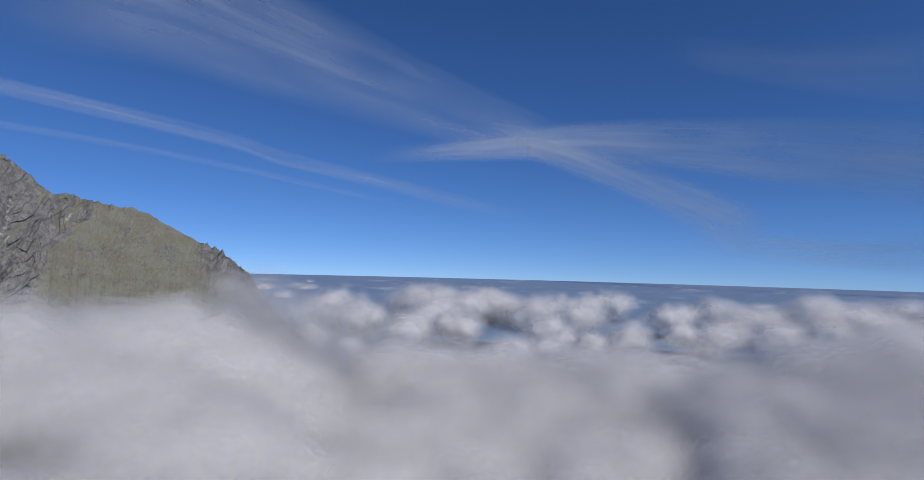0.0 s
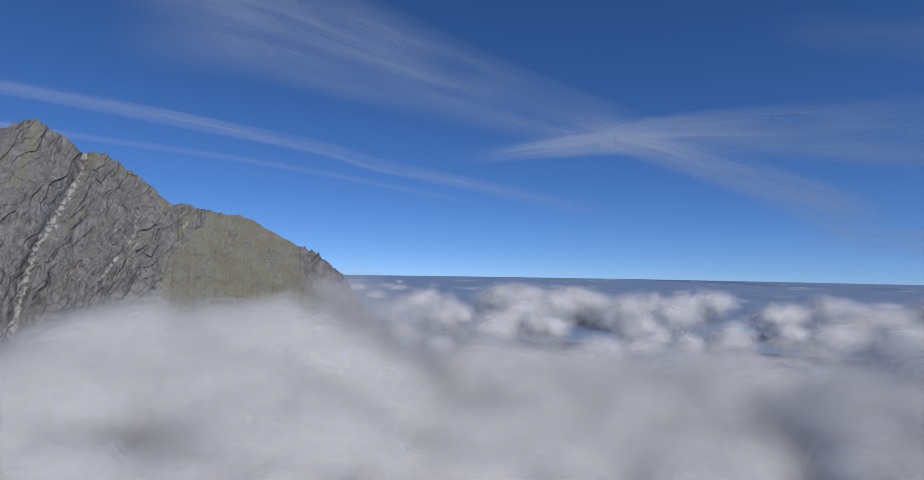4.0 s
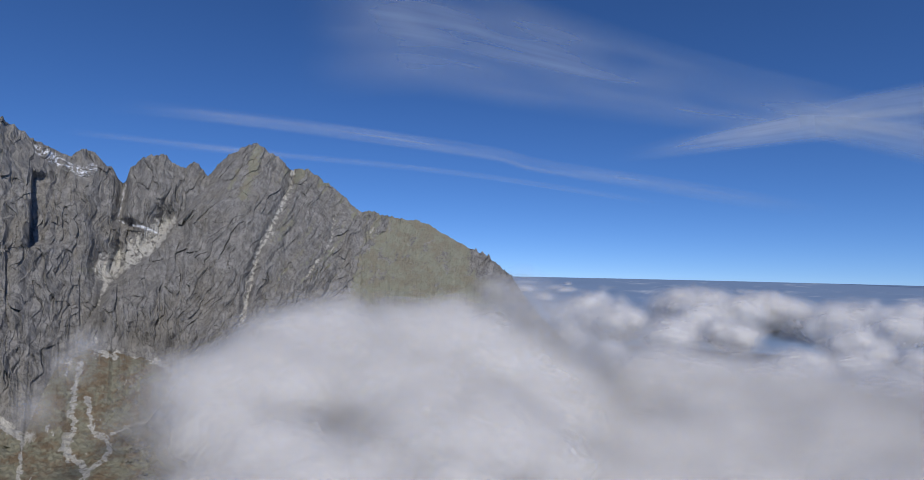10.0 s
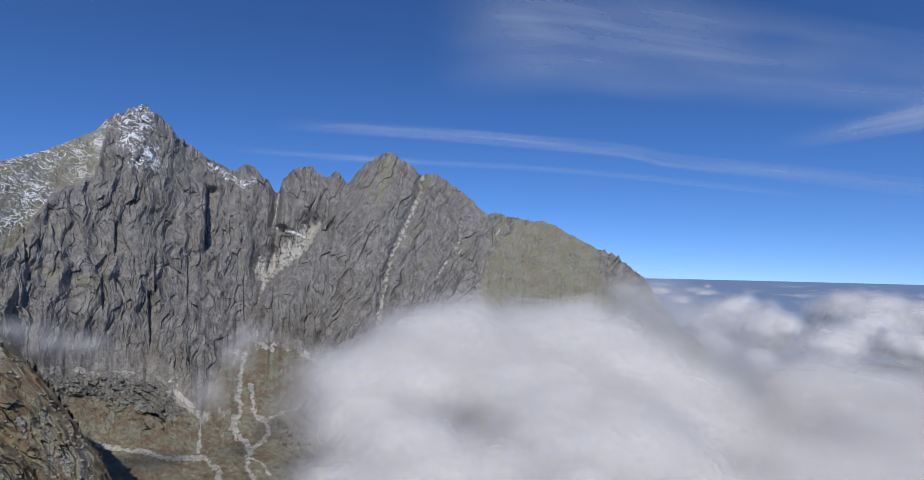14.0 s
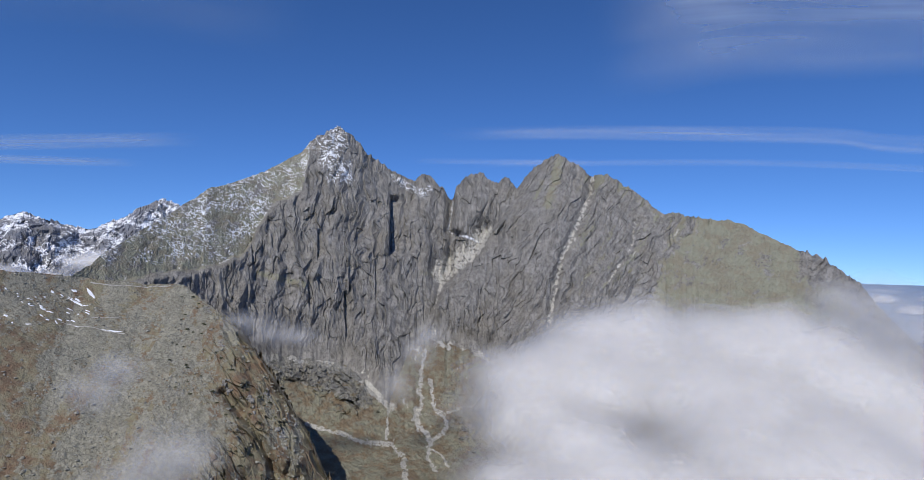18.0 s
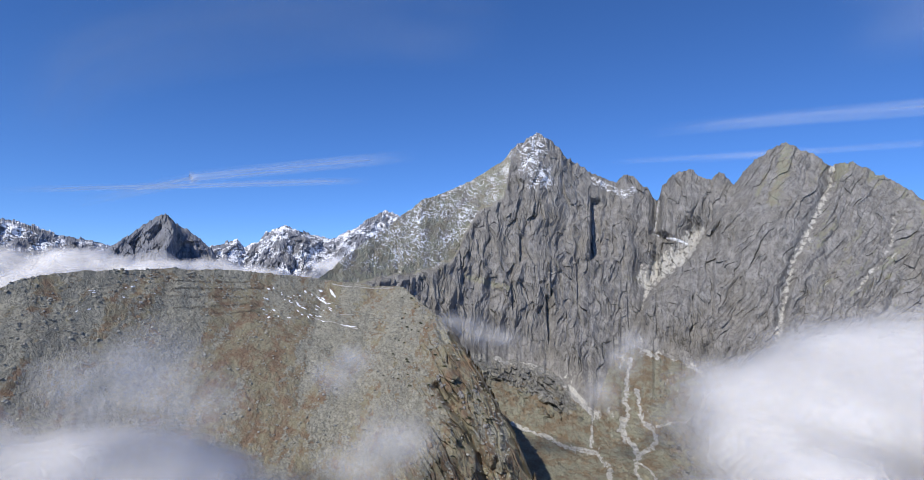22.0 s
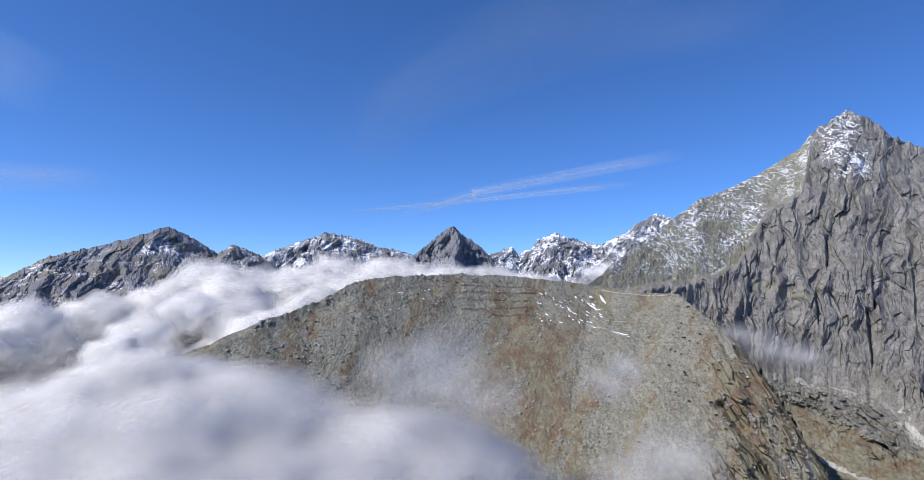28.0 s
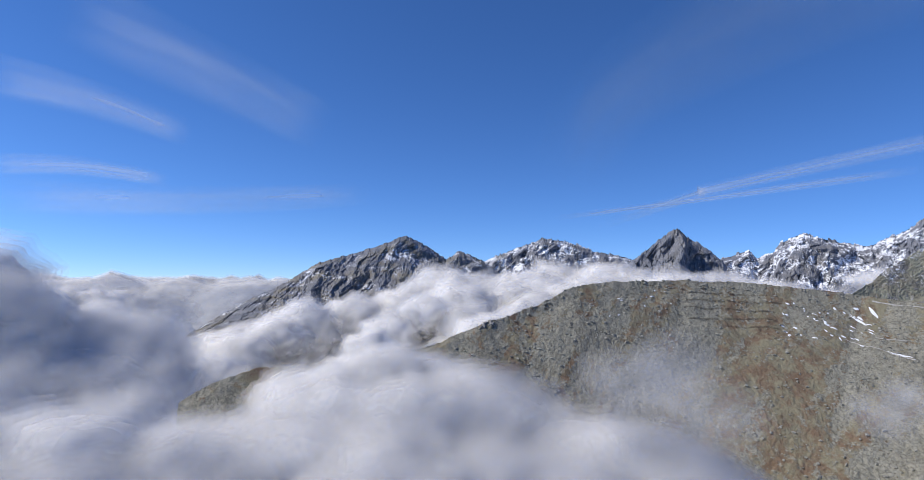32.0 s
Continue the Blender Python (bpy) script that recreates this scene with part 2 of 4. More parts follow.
def mountain_material(name, rock_a, rock_b, grass_a, grass_b, scree, grain=1.0, relief=1.0, stones=0.0):
    """Granite, with alpine grass (cover red), snow (cover green) and pale scree (cover blue)."""
    m, nt = node_material(name)
    n = Nodes(nt)
    at = n.coords()
    tall = n.coords((1, 1, 0.30))
    big = n.noise(at, 0.012 * grain, 3)
    mid = n.noise(tall, 0.055 * grain, 5, 0.65)
    fine = n.noise(at, 0.38 * grain, 5, 0.75)
    near = n.noise(at, 0.13 * grain, 5, 0.72)
    joint = n.math("ABSOLUTE", n.math("SUBTRACT", n.noise(tall, 0.075 * grain, 4, 0.6, 0.8), 0.5))
    hair = n.math("ABSOLUTE", n.math("SUBTRACT", n.noise(tall, 0.21 * grain, 3, 0.6, 0.5), 0.5))
    slab = n.add("ShaderNodeTexVoronoi", Vector=n.coords((1, 1, 0.38)), Scale=0.085 * grain, Randomness=1.0)
    tone = nt.nodes.new("ShaderNodeSeparateColor")
    n.put(tone.inputs[0], slab.outputs["Color"])
    rock = n.mix(n.ramp(mid, 0.36, 0.66), rock_a, rock_b)
    rock = n.mix(n.math("MULTIPLY", tone.outputs[0], 0.16), rock, tuple(v * 1.45 for v in rock_b))
    rock = n.mix(n.math("MULTIPLY", n.ramp(big, 0.45, 0.7), 0.4), rock, (0.22, 0.20, 0.16))
    rock = n.mix(n.math("MULTIPLY", n.ramp(near, 0.52, 0.70), 0.30), rock, tuple(v * 1.5 for v in rock_b))
    rock = n.mix(n.math("MULTIPLY", n.ramp(joint, 0.024, 0.006), 0.6), rock, tuple(v * 0.35 for v in rock_a))
    rock = n.mix(n.math("MULTIPLY", n.ramp(hair, 0.024, 0.006), 0.35), rock, tuple(v * 0.4 for v in rock_a))
    rock = n.mix(n.math("MULTIPLY", n.ramp(fine, 0.58, 0.74), 0.4), rock, (0.46, 0.45, 0.42))
    rock = n.mix(n.math("MULTIPLY", n.ramp(fine, 0.44, 0.32), 0.3), rock, tuple(v * 0.45 for v in rock_a))
    if stones:
        cells = n.add("ShaderNodeTexVoronoi", Vector=at, Scale=stones, Randomness=1.0)
        hue = nt.nodes.new("ShaderNodeSeparateColor")
        n.put(hue.inputs[0], cells.outputs["Color"])
        rock = n.mix(n.math("MULTIPLY", n.ramp(hue.outputs[0], 0.5, 1.0), 0.3), rock, (0.36, 0.35, 0.29))
        rock = n.mix(n.math("MULTIPLY", n.ramp(cells.outputs["Distance"], 0.5, 0.8), 0.35), rock, (0.10, 0.10, 0.08))
    veg, snow, pale = n.cover()[0], n.cover()[1], n.cover()[2]
    gr = n.mix(n.ramp(n.noise(at, 0.03 * grain, 5, 0.68), 0.4, 0.62), grass_a, grass_b)
    gr = n.mix(n.math("MULTIPLY", n.ramp(fine, 0.52, 0.7), 0.45), gr, (0.29, 0.28, 0.225))
    gr = n.mix(n.math("MULTIPLY", n.ramp(near, 0.58, 0.70), 0.55), gr, tuple(v * 0.45 for v in grass_a))
    jit = n.math("MULTIPLY_ADD", near, 1.5, -0.75)
    col = n.mix(n.ramp(n.math("ADD", veg, jit), 0.44, 0.60), rock, gr)
    sc = n.mix(n.ramp(fine, 0.36, 0.66), tuple(v * 0.7 for v in scree), tuple(v * 1.3 for v in scree))
    col = n.mix(n.ramp(n.math("ADD", pale, n.math("MULTIPLY", jit, 0.8)), 0.42, 0.58), col, sc)
    vein = n.math("ABSOLUTE", n.math("SUBTRACT", n.noise(n.coords((1, 1, 1.5)), 0.045 * grain, 4, 0.6, 1.0), 0.5))
    drift = n.math("SUBTRACT", snow, n.math("MULTIPLY", vein, 10.0))
    drift = n.math("ADD", drift, n.math("MULTIPLY_ADD", fine, 0.5, -0.25))
    col = n.mix(n.ramp(drift, 0.27, 0.33), col, (0.84, 0.86, 0.90))
    h = n.math("ADD", n.math("MULTIPLY", near, 0.9), n.math("MULTIPLY", fine, 0.3))
    h = n.math("ADD", h, n.math("MULTIPLY", n.ramp(joint, 0.0, 0.05), 0.7))
    h = n.math("SUBTRACT", h, n.math("MULTIPLY", slab.outputs["Distance"], 0.8))
    if stones:
        h = n.math("SUBTRACT", h, n.math("MULTIPLY", cells.outputs["Distance"], 0.3))
    n.finish(col, 0.9, n.bump(h, 0.9 * relief, 6.0 / grain), 0.15)
    return m


def cloud_material(name, size, opacity=1.0, tint=(0.945, 0.938, 0.928)):
    """Water droplets: scatters light both ways; cover red is how dense the layer is."""
    m, nt = node_material(name)
    n = Nodes(nt)
    at = n.coords()
    wisp = n.noise(at, 1.0 / size, 2, 0.45, 0.0)
    dens = n.math("MULTIPLY", n.cover()[0], n.ramp(wisp, 0.15, 0.85, False))
    dens = n.math("MULTIPLY", dens, 2.0 * opacity)
    solid = n.cover()[1]
    alpha = n.math("MINIMUM", n.math("MAXIMUM", dens, solid), 1.0)
    d = n.add("ShaderNodeBsdfDiffuse", Color=(*tint, 1))
    t = n.add("ShaderNodeBsdfTranslucent", Color=(*tint, 1))
    both = n.add("ShaderNodeMixShader")
    both.inputs[0].default_value = 0.5
    nt.links.new(d.outputs[0], both.inputs[1])
    nt.links.new(t.outputs[0], both.inputs[2])
    clear = n.add("ShaderNodeBsdfTransparent")
    out = n.add("ShaderNodeMixShader")
    nt.links.new(alpha, out.inputs[0])
    nt.links.new(clear.outputs[0], out.inputs[1])
    nt.links.new(both.outputs[0], out.inputs[2])
    o = nt.nodes.new("ShaderNodeOutputMaterial")
    nt.links.new(out.outputs[0], o.inputs["Surface"])
    return m


GRANITE = mountain_material("granite", (0.180, 0.174, 0.164), (0.298, 0.288, 0.270), (0.255, 0.257, 0.195), (0.235, 0.215, 0.16), (0.47, 0.455, 0.41), 1.0, 0.55)
MEADOW = mountain_material("alpine_meadow", (0.232, 0.222, 0.176), (0.308, 0.295, 0.236), (0.235, 0.215, 0.145), (0.185, 0.128, 0.085), (0.44, 0.42, 0.37), 1.6, 0.48, 0.36)
# distance haze is put into these rock colours: bluer than the near granite
HAZY_FARROCK = mountain_material("hazy_far_granite", (0.135, 0.148, 0.178), (0.245, 0.25, 0.27), (0.23, 0.21, 0.155), (0.21, 0.18, 0.135), (0.3, 0.3, 0.3), 0.5, 0.3)
BASIN_TURF = mountain_material("basin_turf", (0.225, 0.222, 0.207), (0.33, 0.322, 0.295), (0.265, 0.26, 0.195), (0.215, 0.165, 0.11), (0.50, 0.485, 0.44), 1.3, 0.8, 0.2)
CLOUD = cloud_material("cloud_vapour", 90)
HAZE = cloud_material("thin_vapour", 70, 0.58)
def cirrus_material():
    """Combed ice cloud: fibres run along the sheet ('place': along, across)."""
    m, nt = node_material("ice_cloud")
    n = Nodes(nt)
    a = nt.nodes.new("ShaderNodeAttribute")
    a.attribute_name = "place"
    fib = n.noise(a.outputs["Vector"], 1.0, 3, 0.5, 0.0)
    dens = n.math("MULTIPLY", n.cover()[0], n.math("MULTIPLY_ADD", n.ramp(fib, 0.2, 0.85, False), 0.8, 0.55))
    d = n.add("ShaderNodeBsdfDiffuse", Color=(0.95, 0.95, 0.95, 1))
    t = n.add("ShaderNodeBsdfTranslucent", Color=(0.95, 0.95, 0.95, 1))
    both, out = n.add("ShaderNodeMixShader"), n.add("ShaderNodeMixShader")
    nt.links.new(d.outputs[0], both.inputs[1])
    nt.links.new(t.outputs[0], both.inputs[2])
    nt.links.new(n.math("MINIMUM", dens, 1.0), out.inputs[0])
    nt.links.new(n.add("ShaderNodeBsdfTransparent").outputs[0], out.inputs[1])
    nt.links.new(both.outputs[0], out.inputs[2])
    o = nt.nodes.new("ShaderNodeOutputMaterial")
    nt.links.new(out.outputs[0], o.inputs["Surface"])
    return m


CIRRUS = cirrus_material()


# ---- large land forms ----
def loft(lines, ns, nu, stops, bend=1.0):
    """Surface through lines that run side by side. Returns points (ns x nu), lengths along the first line, and 0..1 down the face."""
    first, s = resample(lines[0], ns)
    rails = [first] + [resample(l, ns, 1)[0] for l in lines[1:]]
    u = np.linspace(0, 1, nu) ** bend
    out = np.zeros((ns, nu, 3))
    for k in range(len(rails) - 1):
        sel = (u >= stops[k]) & (u <= stops[k + 1])
        w = ((u[sel] - stops[k]) / (stops[k + 1] - stops[k]))[None, :, None]
        out[:, sel] = rails[k][:, None] * (1 - w) + rails[k + 1][:, None] * w
    return out, s, u


def line_near(px, py, line, width):
    """1 on a broken line, falling off over width."""
    best = np.full(len(px), 1e9)
    pts = np.array(line, float)
    for (ax, ay), (bx, by) in zip(pts[:-1], pts[1:]):
        dx, dy = bx - ax, by - ay
        t = np.clip(((px - ax) * dx + (py - ay) * dy) / (dx * dx + dy * dy), 0, 1)
        best = np.minimum(best, (px - ax - t * dx) ** 2 + (py - ay - t * dy) ** 2)
    return np.exp(-best / (width * width))


def blank(v, red=0.0, green=0.0, blue=0.0):
    return xyz(np.full(len(v), red), green, blue)


def ground():
    rows, cols = 24, 96
    r = np.linspace(0, 1, rows) ** 1.6 * 4900
    a = np.linspace(0, 2 * math.pi, cols)
    R, A = np.meshgrid(r, a, indexing="ij")
    v = xyz((R * np.cos(A)).ravel(), (R * np.sin(A)).ravel(), np.full(R.size, -160.0))
    v[:, 2] += fbm(v / 700, 4) * 40
    ob = new("ground", mesh_of("ground", v, grid_faces(rows, cols), MEADOW, True, blank(v, 0.8)))
    tagged(ob, "valley floor of grass and forest far below the clouds", "ground", kind="structure")


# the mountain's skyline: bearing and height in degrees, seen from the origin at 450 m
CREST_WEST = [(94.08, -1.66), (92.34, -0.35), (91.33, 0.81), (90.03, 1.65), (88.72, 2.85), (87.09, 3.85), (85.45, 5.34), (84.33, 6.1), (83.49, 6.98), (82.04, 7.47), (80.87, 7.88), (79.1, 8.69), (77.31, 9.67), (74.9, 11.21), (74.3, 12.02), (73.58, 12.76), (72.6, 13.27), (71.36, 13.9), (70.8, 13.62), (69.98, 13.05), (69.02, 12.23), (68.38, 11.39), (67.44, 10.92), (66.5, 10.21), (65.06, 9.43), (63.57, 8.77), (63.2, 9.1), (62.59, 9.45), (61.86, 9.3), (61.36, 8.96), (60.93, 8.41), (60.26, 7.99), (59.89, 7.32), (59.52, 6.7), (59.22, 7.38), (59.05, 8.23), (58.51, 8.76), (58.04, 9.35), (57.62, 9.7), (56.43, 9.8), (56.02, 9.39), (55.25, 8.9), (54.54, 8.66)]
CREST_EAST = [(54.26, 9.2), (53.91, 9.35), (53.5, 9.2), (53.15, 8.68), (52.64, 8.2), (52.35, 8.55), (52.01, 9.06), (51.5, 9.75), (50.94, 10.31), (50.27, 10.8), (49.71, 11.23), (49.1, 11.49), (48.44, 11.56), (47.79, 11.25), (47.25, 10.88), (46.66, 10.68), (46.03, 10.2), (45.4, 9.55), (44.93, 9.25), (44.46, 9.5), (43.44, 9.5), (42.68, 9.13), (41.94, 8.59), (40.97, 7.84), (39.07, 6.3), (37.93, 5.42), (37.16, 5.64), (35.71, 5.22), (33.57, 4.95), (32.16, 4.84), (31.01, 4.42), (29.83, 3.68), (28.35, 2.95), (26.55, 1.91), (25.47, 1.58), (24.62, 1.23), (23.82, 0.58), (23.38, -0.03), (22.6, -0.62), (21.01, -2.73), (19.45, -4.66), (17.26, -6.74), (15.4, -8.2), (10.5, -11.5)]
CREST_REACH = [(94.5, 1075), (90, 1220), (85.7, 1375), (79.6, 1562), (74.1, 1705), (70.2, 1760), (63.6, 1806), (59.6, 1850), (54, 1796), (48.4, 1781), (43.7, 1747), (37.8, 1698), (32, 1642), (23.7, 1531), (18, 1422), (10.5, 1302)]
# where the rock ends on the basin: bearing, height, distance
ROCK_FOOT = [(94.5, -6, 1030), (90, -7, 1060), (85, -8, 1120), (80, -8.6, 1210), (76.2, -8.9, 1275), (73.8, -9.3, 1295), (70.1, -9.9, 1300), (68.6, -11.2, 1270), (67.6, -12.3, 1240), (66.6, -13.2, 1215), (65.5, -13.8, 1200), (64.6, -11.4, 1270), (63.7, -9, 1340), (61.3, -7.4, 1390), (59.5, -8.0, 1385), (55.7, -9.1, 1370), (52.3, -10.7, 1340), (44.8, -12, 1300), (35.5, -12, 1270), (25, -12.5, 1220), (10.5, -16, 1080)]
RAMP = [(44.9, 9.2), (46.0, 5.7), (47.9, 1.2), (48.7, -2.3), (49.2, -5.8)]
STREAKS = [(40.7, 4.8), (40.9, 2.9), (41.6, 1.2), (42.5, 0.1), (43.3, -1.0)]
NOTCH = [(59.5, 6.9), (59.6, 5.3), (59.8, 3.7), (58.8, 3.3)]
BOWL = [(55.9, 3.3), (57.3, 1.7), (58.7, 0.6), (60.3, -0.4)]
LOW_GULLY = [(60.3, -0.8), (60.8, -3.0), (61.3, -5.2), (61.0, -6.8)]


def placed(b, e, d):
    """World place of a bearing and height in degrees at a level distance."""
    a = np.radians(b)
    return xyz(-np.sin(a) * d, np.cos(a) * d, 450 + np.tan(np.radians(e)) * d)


def table(b, rows, k=1):
    r = sorted(rows)
    return np.interp(b, [x[0] for x in r], [x[k] for x in r])


def bumped(p):
    """Steps of broken rock: sharp creases between blocks."""
    return np.abs(gnoise(p)) * 1.5


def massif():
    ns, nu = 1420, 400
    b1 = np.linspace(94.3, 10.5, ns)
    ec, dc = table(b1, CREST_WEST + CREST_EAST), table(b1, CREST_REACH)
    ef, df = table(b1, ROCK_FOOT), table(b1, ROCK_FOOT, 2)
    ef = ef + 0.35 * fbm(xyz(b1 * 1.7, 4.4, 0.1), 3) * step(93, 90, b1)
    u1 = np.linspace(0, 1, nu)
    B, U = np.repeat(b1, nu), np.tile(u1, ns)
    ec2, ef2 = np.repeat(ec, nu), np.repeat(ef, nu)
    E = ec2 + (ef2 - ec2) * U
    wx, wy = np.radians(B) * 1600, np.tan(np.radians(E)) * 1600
    flat = xyz(wx, wy, 0.5)
    w1 = 20 * fbm(flat / 130, 3) + 7 * fbm(flat / 33 + 5, 2)
    w2 = w1 / 28
    # regions of the face
    flank = step(-0.35, 0.35, E + w2 * 1.3 - np.interp(B, [74, 74.8, 77.2, 78.9, 80.1, 82.4, 84.7, 94], [11.3, 7.5, 5.9, 3.4, 0.6, -0.6, -0.8, -3])) * step(73.6, 74.4, B + 0.4 * w2)
    dome = step(0.7, -0.7, B + 2.2 * w2 + 1.2 * fbm(flat / 16 + 3, 3) - np.interp(E, [-5, -1.9, 0.7, 2.9, 4.1, 5.4], [39.2, 38.7, 38.4, 37.4, 35.3, 33.2]))
    nose = step(27.2, 26.0, B + w2) * step(21, 22, B) * step(-2.4, -1.0, E - ec2 + w2)
    right = step(57.5, 51.0, B + 1.5 * w2)
    rocky = (1 - 0.9 * flank) * (1 - 0.86 * dome * (1 - nose)) * (1 - 0.35 * right)
    sx = wx + w1 + 9 * fbm(flat / 58 + 2, 2)
    sy = wy + 24 * fbm(flat / 66 + 7, 2)

    def both(width, tall, seed, kind, lean=-0.12):
        a = kind(xyz((sx + lean * sy) / width, sy / tall, seed))
        c = kind(xyz((sx + 0.45 * sy) / width, sy / tall, seed + 9.0))
        return a * (1 - right) + c * right

    def sharp(p):
        return 1 - np.abs(gnoise(p)) * 1.5

    mid = both(58, 190, 4.1, sharp)
    near = both(26, 84, 2.2, bumped, 0.12)
    slant = np.where(right > 0.5, 0.42, -0.1)
    tilt = sx + slant * sy
    lift = 38 * (both(150, 300, 0.3, sharp) - 0.6) + 34 * (mid - 0.6) + 13 * (near - 0.3)
    lift += 17 * facets(tilt / 30, sy / 105, 1) + 11 * facets((tilt + 0.25 * sy) / 14, sy / 46, 2) + 6 * facets((tilt - 0.2 * sy) / 6.5, sy / 20, 3) + 0.7 * gnoise(flat / 3.2)
    seam = step(0.06, 0.0, np.abs(both(38, 150, 7.7, gnoise)))
    lift -= 9 * seam * (0.25 + 0.75 * step(-0.1, 0.3, fbm(flat / 70 + 8, 2)))
    lift *= rocky * (0.7 + 0.5 * fbm(flat / 110 + 4, 2))
    lift += flank * (4.5 * fbm(flat / 26, 4, 0.6) + 1.6 * bumped(flat / 8)) + dome * (3.0 * fbm(flat / 22, 4, 0.6) + 0.8 * bumped(flat / 6))
    # the large shapes: summit pyramid, second peak, cleft, bowl and its near wall
    lift += 45 * np.exp(-((B - 71.2) / 4.2) ** 2) + 40 * np.exp(-((B - 48.6) / 4.5) ** 2) + 25 * np.exp(-((B - 57) / 1.6) ** 2) * step(2, 6, E)
    lift += 38 * (1 - flank) * step(71, 76, B)
    gone = 65.95 + 0.12 * w2 - B
    tall = step(0.9, 1.6, E) * step(7.6, 6.6, E)
    lift += tall * (-56 * step(0.0, 0.10, gone) * np.clip(1 - gone / 2.6, 0, 1) + 16 * step(-1.6, 0.0, gone) * step(0.08, 0.0, gone))
    for gb, e0, e1, deep, wide in ((73.2, 3.0, 0.2, 40, 0.9), (70.0, -0.3, -3.2, 36, 0.8), (67.4, 0.5, -3.5, 32, 0.8), (73.9, -1.8, -4.6, 34, 0.9), (70.4, -3.2, -8.0, 44, 1.0), (79.4, 2.0, -2.0, 26, 0.8), (62.4, -1.5, -6.0, 24, 0.7)):
        g = gb + 0.25 * w2 + 0.06 * (E - e0) - B
        lift -= 0.6 * deep * step(0.0, 0.09, g) * np.clip(1 - g / wide, 0, 1) * step(e1, e1 + 0.7, E) * step(e0 + 0.7, e0, E)
    brow = np.interp(E, [-7, -5.4, -2.7, -0.8, 1, 3.5, 5.7, 7.5], [62, 61.4, 60.2, 59, 56.7, 55.5, 53.5, 52.5]) + 0.3 * w2
    lift += 58 * step(0.35, -0.25, B - brow) * step(40, 54, B) * step(8.3, 5.5, E)
    lift -= 62 * line_near(B + 0.4 * w2, E, BOWL, 2.0) + 38 * line_near(B + 0.3 * w2, E, NOTCH, 0.45)
    lift -= 24 * line_near(B + 0.3 * w2, E, RAMP, 0.5) + 18 * line_near(B + 0.3 * w2, E, LOW_GULLY, 0.5) + 12 * line_near(B + 0.4 * w2, E, STREAKS, 0.3)
    D = np.repeat(dc, nu) + (np.repeat(df - dc, nu)) * U ** 0.92 - lift * step(1.0, 0.76, U)
    teeth = (1 - step(0, 0.035, U)) * (1 - 0.6 * dome * (1 - nose)) * (1 - 0.6 * flank) * step(94.3, 92.5, B)
    E = E + teeth * (0.26 * sharp(xyz(wx / 21, 0.5, 0.5)) - 0.12 + 0.16 * sharp(xyz(wx / 8, 4.5, 0.5)) - 0.07 + 0.14 * fbm(xyz(wx / 4.5, 9.5, 0.5), 2)) + nose * teeth * 0.4 * (bumped(xyz(wx / 11, 3.3, 0.2)) - 0.3)
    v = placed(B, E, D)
    # what covers the rock
    patch = fbm(flat / 42, 4, 0.6)
    broken = 0.55 + 0.9 * fbm(flat / 11, 3, 0.65)
    bw = B + 0.35 * w2
    comb = fbm(xyz((wx + 0.7 * wy + w1) / 24, (wy - 0.7 * wx) / 130, 6.6), 4, 0.6)
    pale = broken * (1.05 * line_near(bw, E, RAMP, 0.38) + 1.4 * line_near(bw, E, BOWL, 1.35) * step(-0.6, 0.2, B - brow) + 0.7 * line_near(bw, E, LOW_GULLY, 0.35) + 0.8 * line_near(bw, E, STREAKS, 0.3))
    pale += 0.42 * flank * (0.65 + 0.9 * fbm(flat / 17, 4)) + 0.28 * dome * (0.4 + 1.2 * fbm(flat / 12, 3)) + 0.55 * step(0.93, 1.0, U) * step(-0.2, 0.3, patch) * step(73, 68, B)
    pale += broken * 0.9 * line_near(bw, E, [(67.9, -10.6), (67.5, -12.3), (66.4, -13.2)], 0.45)
    pale += 0.5 * right * step(0.22, 0.5, comb) * step(49, 45, bw) * (1 - dome)
    grassy = 0.85 * flank * (0.78 + 0.9 * patch) + 0.85 * dome * (1 - nose) * (0.74 + 0.8 * patch)
    grassy += 0.62 * line_near(bw, E, [(48.4, 11.2), (48.6, 9.2), (49.1, 7.8), (49.4, 6.5)], 0.7) + 0.5 * line_near(bw, E, [(50.0, 9.0), (50.6, 7.4)], 0.4)
    grassy += 0.62 * line_near(bw, E, [(78.4, -1.0), (76.4, -1.5), (74.4, -2.0)], 0.55) + 0.5 * line_near(bw, E, [(62.6, -0.6), (61, -0.9)], 0.5)
    grassy += right * (0.55 * step(0.0, 0.35, comb) * step(48.5, 45, bw) + 0.25 * step(-0.2, 0.5, patch) + 0.3 * step(-1.8, -0.4, E - ec2) * step(48, 45, B))
    gully = step(0.30, -0.1, mid + 0.5 * near)
    summit = line_near(bw, E, [(71.4, 13.8), (71.1, 11.2), (70.4, 9.2)], 1.3) + 0.7 * line_near(bw, E, [(73.2, 12.2), (72.6, 10.2), (72.3, 9.2)], 1.1)
    snow = 0.62 * flank * (0.72 + 0.8 * fbm(flat / 70 + 5, 3)) * step(-2, 0.5, E) + 0.9 * summit * (0.7 + 0.9 * patch)
